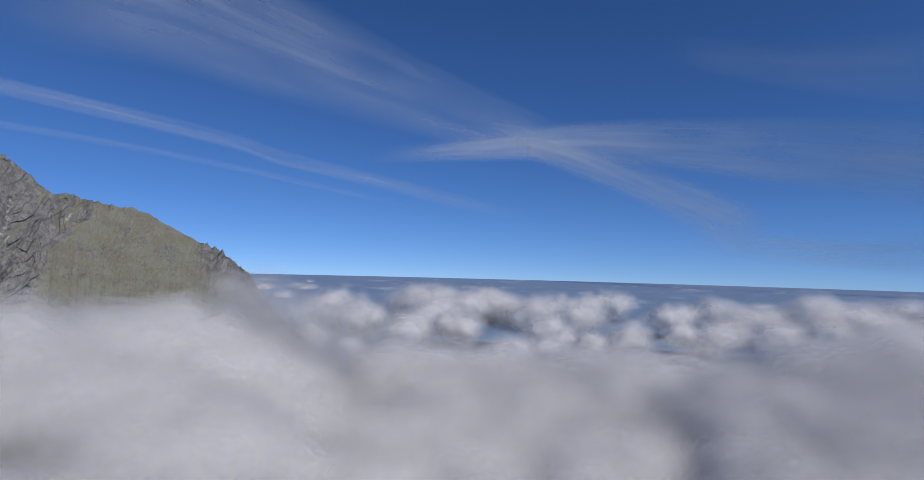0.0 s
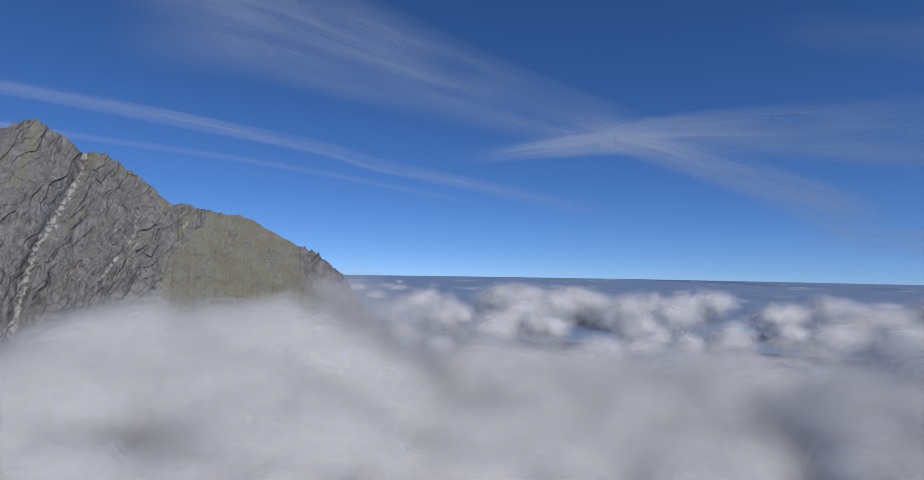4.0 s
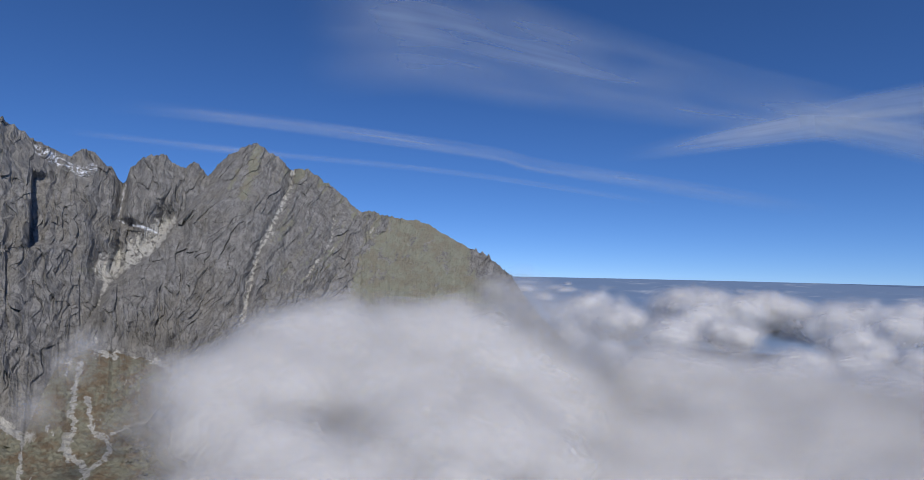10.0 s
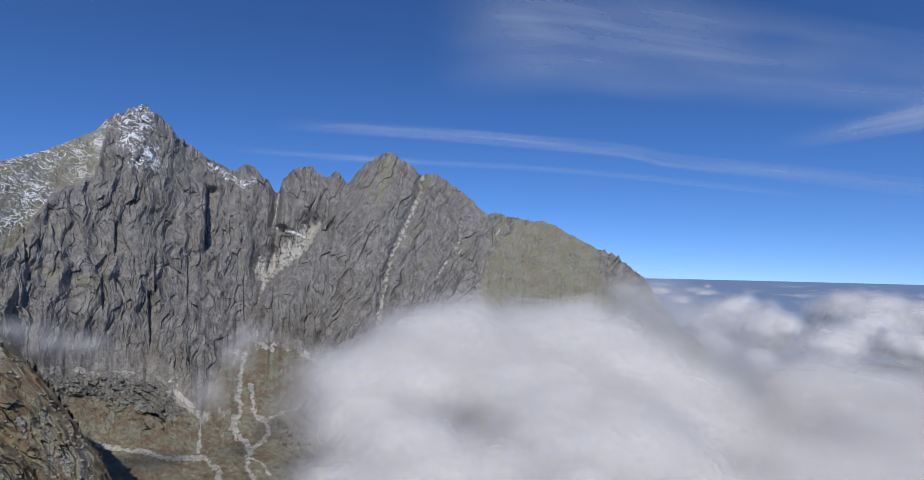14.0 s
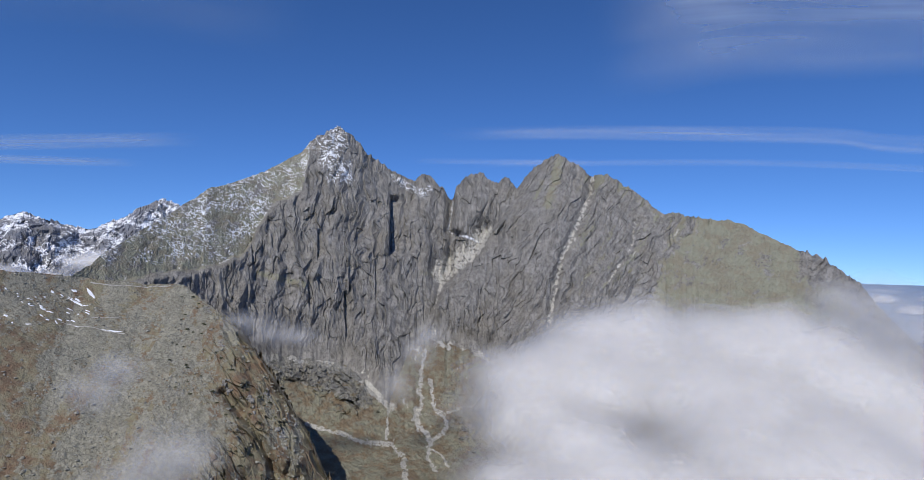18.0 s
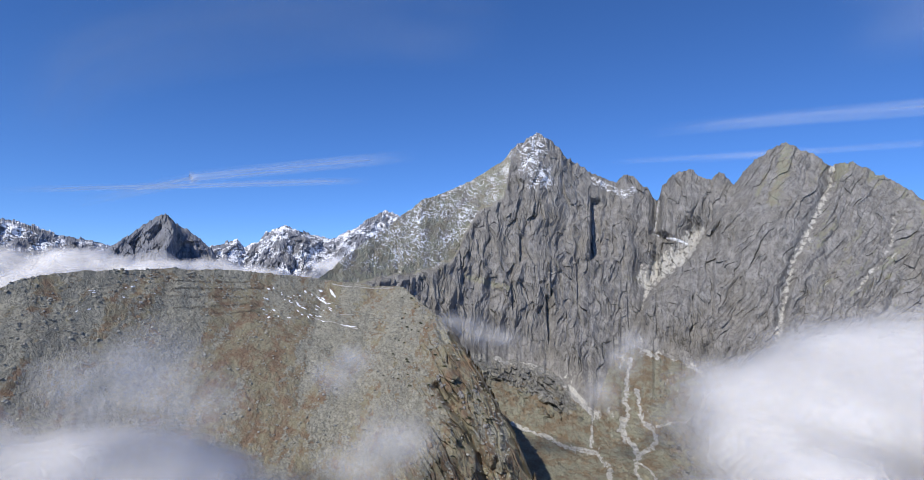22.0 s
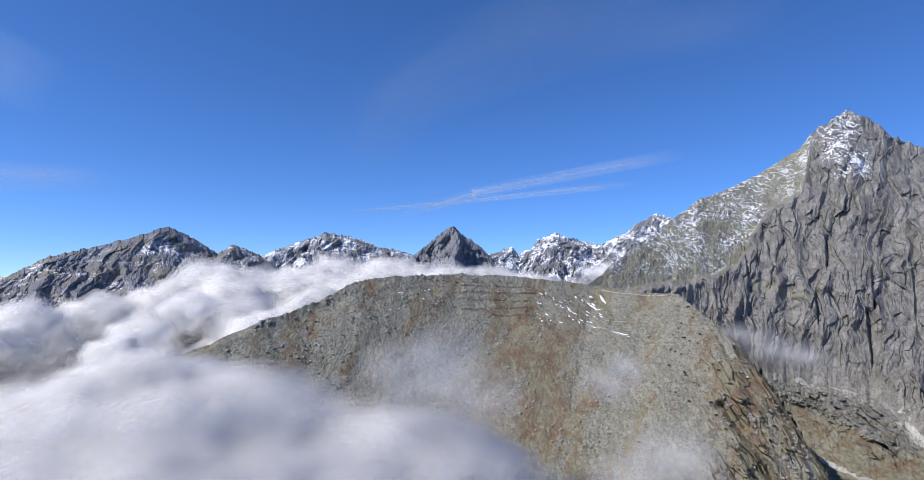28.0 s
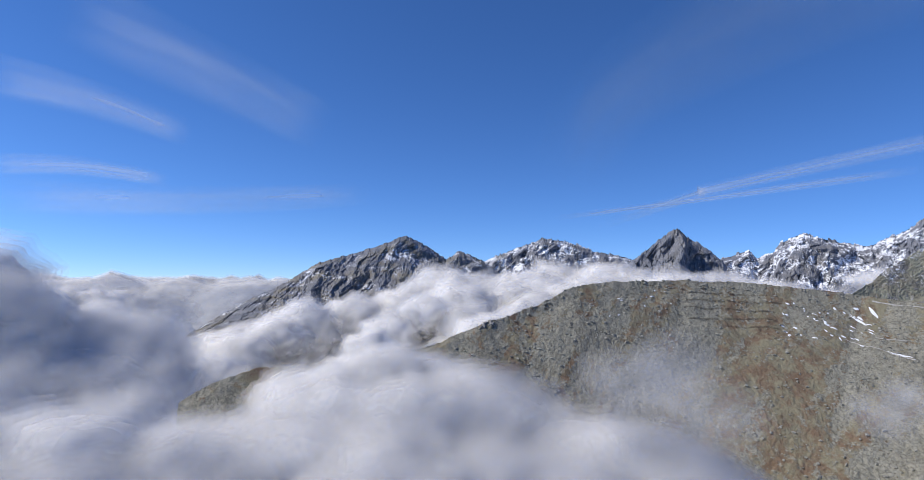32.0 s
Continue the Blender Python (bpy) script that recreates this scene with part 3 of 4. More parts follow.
    snow += 0.9 * line_near(bw, E, [(58.5, 3.3), (57.6, 3.1), (56.6, 2.7)], 0.16) + 0.62 * line_near(bw, E, [(65.6, 9.1), (64, 8.2), (62.6, 7.6), (61.9, 8.1)], 0.55) + 0.6 * line_near(bw, E, NOTCH, 0.16)
    snow += 0.36 * gully * (1 - dome) * step(50, 60, B) * step(-3, 4, E)
    cov = xyz(np.clip(grassy * (1 - 0.8 * step(24, 21.5, B)) - 0.7 * nose, 0, 1), np.clip(snow * (1 - 0.8 * dome), 0, 1), np.clip(pale, 0, 1))
    root = tagged(new("rocky_mountain"), "jagged grey granite mountain with snow-dusted summit pyramid", "mountain")
    part("rock_face", mesh_of("rock_face", v, grid_faces(ns, nu), GRANITE, False, cov), root)
    crest = v.reshape(ns, nu, 3)[::4, 0]
    out = crest[:, :2] / np.linalg.norm(crest[:, :2], axis=1)[:, None]
    u2 = np.linspace(0, 1, 40)
    low = np.c_[crest[:, :2] + out * 430, np.minimum(crest[:, 2] - 260, 260)]
    w = (crest[:, None] * (1 - u2[None, :, None]) + low[:, None] * u2[None, :, None]).reshape(-1, 3)
    w[:, 2] += np.tile(step(0, 0.2, u2), len(crest)) * 40 * (ridged(w / 80, 4) - 0.85) - 1.5
    part("back_slope", mesh_of("back_slope", w, grid_faces(len(crest), 40)[:, ::-1], GRANITE, True, blank(w)), root)
    return b1, ef, df


# pale gravel beds on the basin floor: bearing and height in degrees, with their breadth
GRAVEL = [(0.30, [(62.0, -8.7), (62.3, -11.0), (62.4, -12.5), (62.2, -13.9), (62.7, -15.3), (61.9, -16.4), (61.2, -17.4), (61.5, -18.5), (61.2, -19.5), (60.6, -20.0)]),
          (0.26, [(61.4, -11.6), (61.2, -12.7), (60.8, -14.4), (59.8, -15.1), (59.4, -16.2), (60.6, -17.1), (61.2, -17.7)]),
          (0.26, [(73.6, -15.5), (71.8, -16.1), (70.0, -16.6), (68.1, -17.4), (66.6, -17.5), (65.1, -17.6), (64.4, -18.6)]),
          (0.2, [(65.5, -14.4), (65.6, -16.2), (65.7, -17.1)]), (0.42, [(64.1, -18.8), (63.7, -20.4), (63.4, -22.5)]),
          (0.3, [(62.7, -14.2), (63.0, -15.4), (62.4, -16.2)]), (0.16, [(59.5, -14.7), (57.7, -14.2), (55.7, -13.9)]),
          (0.34, [(56.8, -8.6), (55.4, -9.3), (54.6, -10.6), (54.2, -12)]), (0.5, [(67.6, -12.2), (66.4, -13.3), (65.2, -14.2)]),
          (0.4, [(61.3, -7.2), (60.3, -8.0), (59.4, -8.3)]), (0.15, [(61.6, -17.9), (60.2, -18.6), (59.3, -19.6)])]


def basin(b1, ef, df):
    ns, nu = 620, 300
    b = np.linspace(b1[0], b1[-1], ns)
    f, d0 = np.interp(-b, -b1, ef), np.interp(-b, -b1, df)
    v1 = np.linspace(0, 1, nu)
    B, W = np.repeat(b, nu), np.tile(v1, ns)
    f2, d2 = np.repeat(f, nu), np.repeat(d0, nu)
    E = np.where(W < 0.8, f2 + (-24 - f2) * W / 0.8, -24 - 26 * (W - 0.8) / 0.2)
    low = np.interp(-E, [16.5, 22, 30, 50], [1115, 900, 700, 460])
    k = np.clip((f2 - E) / (f2 + 16.5), 0, 1)
    D = np.where(E > -16.5, d2 + (1115 - d2) * k ** 0.85, low)
    wx, wy = np.radians(B) * 1200, np.tan(np.radians(E)) * 1200
    flat = xyz(wx, wy * 1.6, 2.5)
    wob = fbm(flat / 26, 3)
    crag = step(-0.15, 0.25, wob * 0.8 + 0.9 * line_near(B, E, [(80, -9.5), (74.4, -10.1), (71.3, -11.0), (68.6, -12.6)], 2.0) - 0.36 + 0.5 * line_near(B, E, [(56.5, -16.5), (53, -17)], 2.2))
    edge = step(0, 0.08, W)
    lift = edge * (10 * fbm(flat / 60, 3) + 4 * fbm(flat / 14, 3) + crag * (24 * facets((wx - 0.8 * wy) / 15, wy / 22, 7) + 10 * facets(wx / 6, wy / 7, 8)))
    lift -= 7 * edge * line_near(B + 0.5 * wob, E, GRAVEL[0][1], 0.5)
    v = placed(B, E, D - lift)
    pale = np.zeros(len(v))
    fine, sway = fbm(flat / 6, 3, 0.6), fbm(flat / 17 + 9, 3)
    for width, line in GRAVEL:
        pale = np.maximum(pale, line_near(B + 0.4 * wob + 0.14 * fine, E + 0.3 * sway, line, width) * (0.82 + 1.1 * fine))
    run = fbm(xyz((wx + 8 * wob) / 9, wy / 45, 8.8), 4, 0.6)
    pale = np.maximum(pale, 0.7 * step(0.22, 0.5, run) * step(-19.5, -17, E) * step(72, 68, B))
    pale = np.maximum(pale, 0.6 * step(0.10, 0.0, W) * step(-0.2, 0.3, wob))
    cone = line_near(B + wob, E, [(57.9, -9.0), (57.8, -11.4), (58.4, -13.4)], 1.9)
    grassy = np.clip(0.95 + 0.5 * wob - 0.6 * crag - 0.25 * cone, 0, 1)
    me = mesh_of("scree_basin", v, grid_faces(ns, nu), BASIN_TURF, False, xyz(grassy, 0.0, np.clip(pale, 0, 1)))
    tagged(new("scree_basin", me), "grassy mountain basin with pale branching scree channels", "valley", kind="structure")


LAND = {}


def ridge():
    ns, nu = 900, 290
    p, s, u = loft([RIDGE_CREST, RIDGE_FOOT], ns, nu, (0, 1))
    long = np.linalg.norm(p[:, -1] - p[:, 0], axis=1)
    v = p.reshape(-1, 3)
    S, U = np.meshgrid(s, u, indexing="ij")
    sf, uf = S.ravel(), U.ravel()
    drop = np.repeat(long, nu) * uf
    wob = 22 * fbm(v / 60, 3)
    spur = step(1170, 1330, sf + wob)
    env = step(0, 0.05, uf)
    cliff = spur * step(25, 80, drop + wob) * step(0.0, 0.35, fbm(v / 70, 3) + 0.3)
    v[:, 2] += env * (15 * fbm(v / 130, 3) + 3.5 * fbm(v / 24, 4, 0.6) + 0.9 * ridged(v / 6, 3))
    far = np.hypot(v[:, 0], v[:, 1])
    bear, high = np.degrees(np.arctan2(-v[:, 0], v[:, 1])), np.degrees(np.arctan2(v[:, 2] - 450, far))
    wx, wy = np.radians(bear) * 850, np.tan(np.radians(high)) * 850
    lean = wx - 0.6 * wy + 0.6 * wob
    below = np.repeat(np.degrees(np.arctan2(p[:, 0, 2] - 450, np.hypot(p[:, 0, 0], p[:, 0, 1]))), nu) - high
    crag = cliff * (22 * (1 - np.abs(gnoise(xyz(lean / 42, wy / 90, 3.3))) * 1.5) + 15 * facets(lean / 17, wy / 34, 4) + 8 * facets((lean + 0.3 * wy) / 8, wy / 17, 5) + 4 * facets(lean / 3.8, wy / 8, 6) - 8 * step(0.07, 0, np.abs(gnoise(xyz(lean / 20, wy / 150, 8.1)))))
    crag -= 24 * line_near(bear + 0.02 * wob, high, [(81.4, -12.3), (78.6, -15.6), (77.1, -18.3), (76, -22)], 0.45)
    crag -= (8 + 26 * bumped(xyz(lean / 11, wy / 26, 6.6))) * step(2.6, 0.0, below + 0.03 * wob) * step(82.5, 80.5, bear) * step(70, 73, bear)
    rim = step(0, 0.012, uf)
    v *= (1 - rim * crag / far)[:, None]
    v[:, 2] += 450 * rim * crag / far
    v[:, 2] += (1 - env) * (1 + 4.0 * spur) * (2.2 * fbm(xyz(sf / 14, 2.5, 0.5), 3) + 1.2 * fbm(xyz(sf / 4, 7.5, 0.5), 2) + 2.4 * fbm(xyz(sf / 48, 3.1, 8.5), 2))
    v[:, 2] += (1 - step(0, 0.02, uf)) * spur * 9 * (bumped(xyz(sf / 13, 1.1, 0.4)) - 0.2)
    flow = sf + 0.16 * drop + wob
    streak = fbm(xyz(flow / 36, drop / 150, 7.7), 5, 0.62)
    brown = 0.36 + 1.05 * streak + 0.55 * fbm(v / 9, 3, 0.6) + 0.45 * line_near(flow, drop, [(900, 120), (950, 230), (990, 330)], 65)
    brown += 0.5 * line_near(sf + 0.4 * wob, drop, [(436, 5), (445, 70), (434, 110)], 13) + 0.35 * line_near(sf, drop, [(800, 45), (880, 45), (880, 95)], 24)
    brown += 0.3 * line_near(sf, drop, [(1000, 12), (1015, 90)], 14) + 0.5 * spur - 0.35 * step(0.2, 0.6, fbm(v / 90 + 3, 2)) - 0.2 * cliff
    snow = 0.9 * line_near(sf, drop, [(968, 38), (1000, 75)], 3.0)
    cov = xyz(np.clip(brown, 0, 1), snow * 0.0, np.zeros(len(v)))
    LAND["ridge"] = (v.reshape(ns, nu, 3), s, long, u)
    root = tagged(new("foreground_ridge"), "broad stony ridge with brown autumn grass", "ridge")
    part("front_slope", mesh_of("front_slope", v, grid_faces(ns, nu), MEADOW, False, cov), root)
    lee = np.array(RIDGE_CREST, float)
    lee[:, :2] *= (1 + 210 / np.linalg.norm(lee[:, :2], axis=1))[:, None]
    lee[:, 2] -= 190
    top, s2 = resample(RIDGE_CREST, 640)
    low = np.stack([np.interp(s2, np.r_[0, np.cumsum(np.linalg.norm(np.diff(np.array(RIDGE_CREST, float), axis=0), axis=1))], lee[:, k]) for k in range(3)], axis=1)
    u2 = np.linspace(0, 1, 90)
    q = top[:, None] * (1 - u2[None, :, None]) + low[:, None] * u2[None, :, None]
    w = q.reshape(-1, 3)
    U2, S2 = np.tile(u2, 640), np.repeat(s2, 90)
    sp = step(1150, 1300, S2)
    w[:, 2] += step(0, 0.1, U2) * (sp * 22 + 6) * (ridged(xyz((S2 + 60 * U2) / 46, U2 * 2, 8.1), 4) - 0.75)
    w[:, 2] += (1 - step(0, 0.05, U2)) * (2.2 * fbm(xyz(S2 / 14, 2.5, 0.5), 3)) - 1.5
    part("back_slope", mesh_of("back_slope", w, grid_faces(640, 90)[:, ::-1], GRANITE, True, blank(w, 0.25 + 0.4 * fbm(w / 50, 3))), root)


def far_peak(name, label, crest, reach, amp, snow_amount, veg=0.0, ns=460, nu=110):
    top = np.array(crest, float)
    toward = -top[:, :2] / np.linalg.norm(top[:, :2], axis=1)[:, None]
    foot, back = top.copy(), top.copy()
    foot[:, :2] += toward * reach
    back[:, :2] -= toward * reach * 0.35
    foot[:, 2] = 120
    back[:, 2] = top[:, 2] - 0.3 * reach
    p, s, u = loft([top, foot], ns, nu, (0, 1), 1.2)
    v = p.reshape(-1, 3)
    S, U = np.meshgrid(s, u, indexing="ij")
    sf, uf = S.ravel(), U.ravel()
    o = -v[:, :2] / np.linalg.norm(v[:, :2], axis=1)[:, None]
    env = step(0, 0.12, uf)
    seed = len(name) * 1.37
    wob = 60 * fbm(v / 220, 3)
    rib = ridged(xyz((sf + 0.3 * uf * reach + wob) / 260, uf * 1.6, seed), 3, 0.45) - 0.5
    rough = 0.8 * facets((sf + wob + 0.4 * uf * reach) / 75, uf * reach / 130, 9) + 0.5 * facets((sf - 0.3 * uf * reach) / 32, uf * reach / 60, 10) + 0.3 * facets(sf / 14, uf * reach / 26, 11)
    v[:, :2] += o * (env * amp * (1.7 * rib + 0.34 * rough))[:, None]
    v[:, 2] += env * amp * 0.08 * rough
    v[:, 2] += (1 - step(0, 0.08, uf)) * amp * (0.16 * facets(sf / 42, sf * 0 + seed, 12) + 0.10 * facets(sf / 17, sf * 0 + seed, 13))
    snow = np.clip((0.5 + 1.1 * fbm(v / 120, 3, 0.6) - 0.6 * rib) * snow_amount, 0, 1)
    cov = xyz(np.clip(veg + 0.4 * fbm(v / 150, 3) * (veg > 0), 0, 1), snow, np.zeros(len(v)))
    root = tagged(new(name), label, "mountain", "distant mountains")
    part("rock_face", mesh_of("rock_face", v, grid_faces(ns, nu), HAZY_FARROCK, False, cov), root)
    q, _, _ = loft([top, back], ns, 12, (0, 1))
    w = q.reshape(-1, 3)
    w[:, 2] -= 6
    part("back_slope", mesh_of("back_slope", w, grid_faces(ns, 12)[:, ::-1], HAZY_FARROCK, True, blank(w)), root)


ground()
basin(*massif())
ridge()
far_peak("shoulder_mountain", "distant dark mountain with a long rounded shoulder above the clouds", FAR_SHOULDER, 900, 90, 0.72, 0.42)
far_peak("snowy_range", "distant dark range streaked with snow", FAR_SNOWY, 700, 120, 1.15)
far_peak("pyramid_peak", "distant bare rock pyramid with twin summits", FAR_PYRAMID, 600, 110, 0.2, 0.15)
far_peak("snowy_comb", "distant serrated peaks with snow fields", FAR_COMB, 800, 130, 1.5)


# ---- clouds ----
def unit_ball(n):
    bm = bmesh.new()
    bmesh.ops.create_icosphere(bm, subdivisions=n, radius=1.0)
    v = np.array([x.co[:] for x in bm.verts])
    f = np.array([[x.index for x in g.verts] for g in bm.faces])
    bm.free()
    return v, f


COARSE_BALL = unit_ball(3)
CORE = ((1.05, 0.09, 0), (0.97, 0.15, 0), (0.89, 0.24, 0), (0.80, 0.38, 0), (0.70, 0, 1.0))
SOFT = ((1.13, 0.05, 0), (1.02, 0.08, 0), (0.92, 0.12, 0), (0.81, 0.19, 0), (0.69, 0.30, 0), (0.56, 0, 1.0))
VEIL = ((1.0, 0.03, 0), (0.91, 0.035, 0), (0.82, 0.04, 0), (0.72, 0.05, 0), (0.62, 0.055, 0), (0.52, 0.06, 0), (0.41, 0.06, 0), (0.30, 0.06, 0))


def puff_mesh(x, y, z, r, h, shells, material, swell, ball):
    bv, bf = ball
    seat = np.array((x, y, z)) / r
    n = 0.85 + swell * (0.45 * fbm(bv * 1.2 + seat, 3) + 0.85 * (billow(bv * 1.7 + seat + 3.3, 3, 0.44) - 0.2))
    vs, cs = [], []
    for i, (k, dens, solid) in enumerate(shells):
        ripple = 1 + 0.04 * gnoise(bv * 3.1 + seat + 5.0 * i)
        vs.append(bv * (n * ripple * k)[:, None] * (r, r, r * h))
        cs.append(np.tile((dens, solid, 0.0), (len(bv), 1)))
    faces = np.concatenate([bf + i * len(bv) for i in range(len(shells))])
    return mesh_of("billow", np.concatenate(vs), faces, material, True, np.concatenate(cs))


def cloud(name, label, puffs, shells, material, swell=0.6, group="", ball=COARSE_BALL):
    """One cloud of overlapping billows (x, y, z, radius, height ratio); each thickens inwards in layers."""
    root = tagged(new(name), label, "cloud", group)
    root.location = puffs[0][:3]
    for x, y, z, r, h in puffs:
        ob = part("billow", puff_mesh(x, y, z, r, h, shells, material, swell, ball), root)
        ob.location = (x - puffs[0][0], y - puffs[0][1], z - puffs[0][2])
    return root


def lone_clouds(name, label, puffs, shells, material, group):
    for x, y, z, r, h in puffs:
        ob = tagged(new(name, puff_mesh(x, y, z, r, h, shells, material, 0.6, COARSE_BALL)), label, "cloud", group)
        ob.location = (x, y, z)


def at(bearing, height, distance):
    a = radians(bearing)
    return (-math.sin(a) * distance, math.cos(a) * distance, 450 + math.tan(radians(height)) * distance)


def cloud_sea():
    """Rolling tops of the cloud sea, out to the horizon, with the mountains' own valley left clear."""
    rows, cols = 160, 440
    r = 430 * (4900 / 430) ** np.linspace(0, 1, rows)
    a = np.linspace(0, 2 * math.pi, cols)
    R, A = np.meshgrid(r, a, indexing="ij")
    x, y = (R * np.cos(A)).ravel(), (R * np.sin(A)).ravel()
    rr = R.ravel()
    bearing = np.degrees(np.arctan2(-x, y)) % 360
    v = xyz(x, y, np.full(x.size, 250.0))
    v[:, 2] += 120 * billow(v / 400 + 3.1, 5, 0.5) + 40 * fbm(v / 900, 2) + 20 * step(1500, 4800, rr)
    v[:, 2] -= 110 * step(1250, 430, rr) + (60 * step(2600, 1300, rr) + 150 * step(4300, 2800, rr)) * ((bearing < 30) | (bearing > 280)) + 330 * step(120, 142, bearing) * step(168, 157, bearing) * step(4000, 3300, rr)
    clear = (((bearing < 30) | (bearing > 285)) & (rr > 2300)) | ((bearing > 12) & (bearing < 112) & (rr < 2300)) | ((bearing > 90) & (bearing < 165) & (rr < 800))
    faces = grid_faces(rows, cols)
    faces = faces[~clear[faces].any(axis=1)]
    vs, cs, fs = [], [], []
    for k, (up, dens, solid) in enumerate(((0, 0, 1.0), (10, 0.35, 0), (20, 0.16, 0))):
        w = v.copy()
        w[:, 2] += up
        vs.append(w)
        cs.append(np.tile((dens, solid, 0.0), (len(v), 1)))
        fs.append(faces + k * len(v))
    ob = new("cloud_sea", mesh_of("cloud_sea", np.concatenate(vs), np.concatenate(fs), CLOUD, True, np.concatenate(cs)))
    tagged(ob, "sea of white cloud tops reaching the horizon", "cloud", kind="structure")


def far_haze():
    """The lowland out to the horizon, distance haze painted into its blue, with thin pale cloud on it."""
    m, nt = node_material("blue_haze")
    n = Nodes(nt)
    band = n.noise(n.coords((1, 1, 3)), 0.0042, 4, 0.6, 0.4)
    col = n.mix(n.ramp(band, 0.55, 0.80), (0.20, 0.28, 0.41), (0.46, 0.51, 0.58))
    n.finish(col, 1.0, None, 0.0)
    rows, cols = 60, 300
    r = np.linspace(2200, 4950, rows)
    a = np.radians(np.linspace(31, -76, cols))
    R, A = np.meshgrid(r, a, indexing="ij")
    v = xyz((-R * np.sin(A)).ravel(), (R * np.cos(A)).ravel(), (170 + 212 * (R - 2200) / 2750).ravel())
    v[:, 2] += 14 * fbm(v / 400, 3) * step(4950, 4300, R.ravel())
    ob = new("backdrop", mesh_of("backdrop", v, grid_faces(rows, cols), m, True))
    tagged(ob, "blue hazy lowland with thin cloud reaching the horizon", "distance", kind="structure")


def bank(seed, count, skyline, distances, low, spread, h=0.6, power=1.0, rise=0.0):
    """Puffs of a bank: its upper edge follows skyline (bearing, height), and it sinks towards the near side to the height low."""
    rnd = random.Random(seed)
    bs, hs = zip(*skyline)
    out = []
    for i in range(count):
        b = rnd.uniform(bs[0], bs[-1])
        k = ((i + 0.5) / count) ** power
        d = distances[0] + (distances[1] - distances[0]) * k
        r = d * rnd.uniform(*spread)
        near = math.tan(radians(low)) * distances[0]
        far = math.tan(radians(float(np.interp(b, bs, hs)))) * distances[1]
        x, y, _ = at(b, 0, d)
        z = 450 + near + (far - near) * k - rnd.random() * (0.012 * d + rise * (1 - k))
        out.append((x, y, z - r * h, r, h))
    return out


cloud_sea()
far_haze()
cloud("cloud_bank", "thick grey-white cloud bank lying against the mountain foot",
      bank(3, 95, [(-4, -15), (4, -15), (10, -15), (14, -11), (18, -7.6), (21, -4.3), (24, -2.2), (27, -1.9), (32, -1.9), (40, -2.0), (47, -2.0), (50, -3.2), (52, -7)], (360, 1020), -36, (0.12, 0.19), 0.6, 0.7), SOFT, CLOUD, 0.42)
cloud("cloud_bank", "smooth grey-white cloud bank rising from the open valley",
      bank(4, 110, [(-64, -1.2), (-40, -1.6), (-33, -2.2), (-28, -3.2), (-21, -5.0), (-12, -6.4), (2, -6.2), (12, -5.6)], (420, 1150), -36, (0.13, 0.21), 0.55, 0.7), SOFT, CLOUD, 0.34)
cloud("cumulus_cloud", "row of rounded cumulus heads on the cloud sea",
      bank(14, 100, [(-62, -0.2), (-45, -0.5), (-36, -0.9), (-25, -1.3), (-10, -1.1), (5, -1.1), (17, -1.5)], (1250, 2900), -7.5, (0.03, 0.065), 0.7, 0.6), SOFT, CLOUD, 0.6)
cloud("cloud_bank", "billowing white cloud mass in front of the ridge end",
      bank(5, 85, [(98, -19), (104, -17), (108, -14), (112, -12), (118, -11), (126, -9.4), (130, -8.8), (134, -7.4), (140, -7.8), (145, -9.2), (149, -10.7), (155, -11.3), (160, -10), (178, -10)], (300, 600), -38, (0.10, 0.17), 0.62, 0.7), SOFT, CLOUD, 0.4)
cloud("cloud_bank", "low white cloud hiding the end of the ridge",
      bank(15, 20, [(130.5, -8.6), (134, -7.2), (140, -7.4), (146, -9.6)], (560, 670), -12, (0.06, 0.1), 0.6, 0.4), SOFT, CLOUD, 0.42)
cloud("cumulus_cloud", "bright cumulus tops between the ridge and far peaks",
      bank(8, 60, [(104, 1.0), (112, 1.9), (118.5, 1.2), (126, 0.4), (131.5, 1.0), (135, -1.4), (140, -2.0), (144, -1.6), (148, -3.8), (153, -6.5)], (1250, 2700), -9, (0.05, 0.085), 0.7, 0.4), CORE, CLOUD)
cloud("cumulus_cloud", "tall billowing cumulus with blue-grey shaded sides",
      bank(9, 44, [(157, -7), (160, -3.8), (167, -1.8), (169.5, 2.4), (178, 2.4)], (650, 1300), -18, (0.08, 0.13), 0.8, 0.5), SOFT, CLOUD, 0.5)
cloud("cumulus_cloud", "low cloud filling the pass behind the ridge",
      bank(10, 12, [(91, 1.4), (97, 0.7), (104, 0.5)], (2200, 2700), -3, (0.05, 0.07), 0.5, 0.4), SOFT, CLOUD)
lone_clouds("cumulus_cloud", "small cumulus head far out on the cloud sea",
            bank(12, 80, [(-58, -1.2), (-20, -1.3), (0, -1.1), (21, -0.75)], (2600, 4600), -4, (0.014, 0.03), 0.55, 0.5), SOFT, CLOUD, "cumulus heads")
lone_clouds("cumulus_cloud", "white cumulus head on the bright cloud sea",
            bank(13, 36, [(159, -1.9), (166, -1.2), (182, -1.2)], (1700, 4300), -5, (0.025, 0.05), 0.7, 0.5), CORE, CLOUD, "cumulus heads")
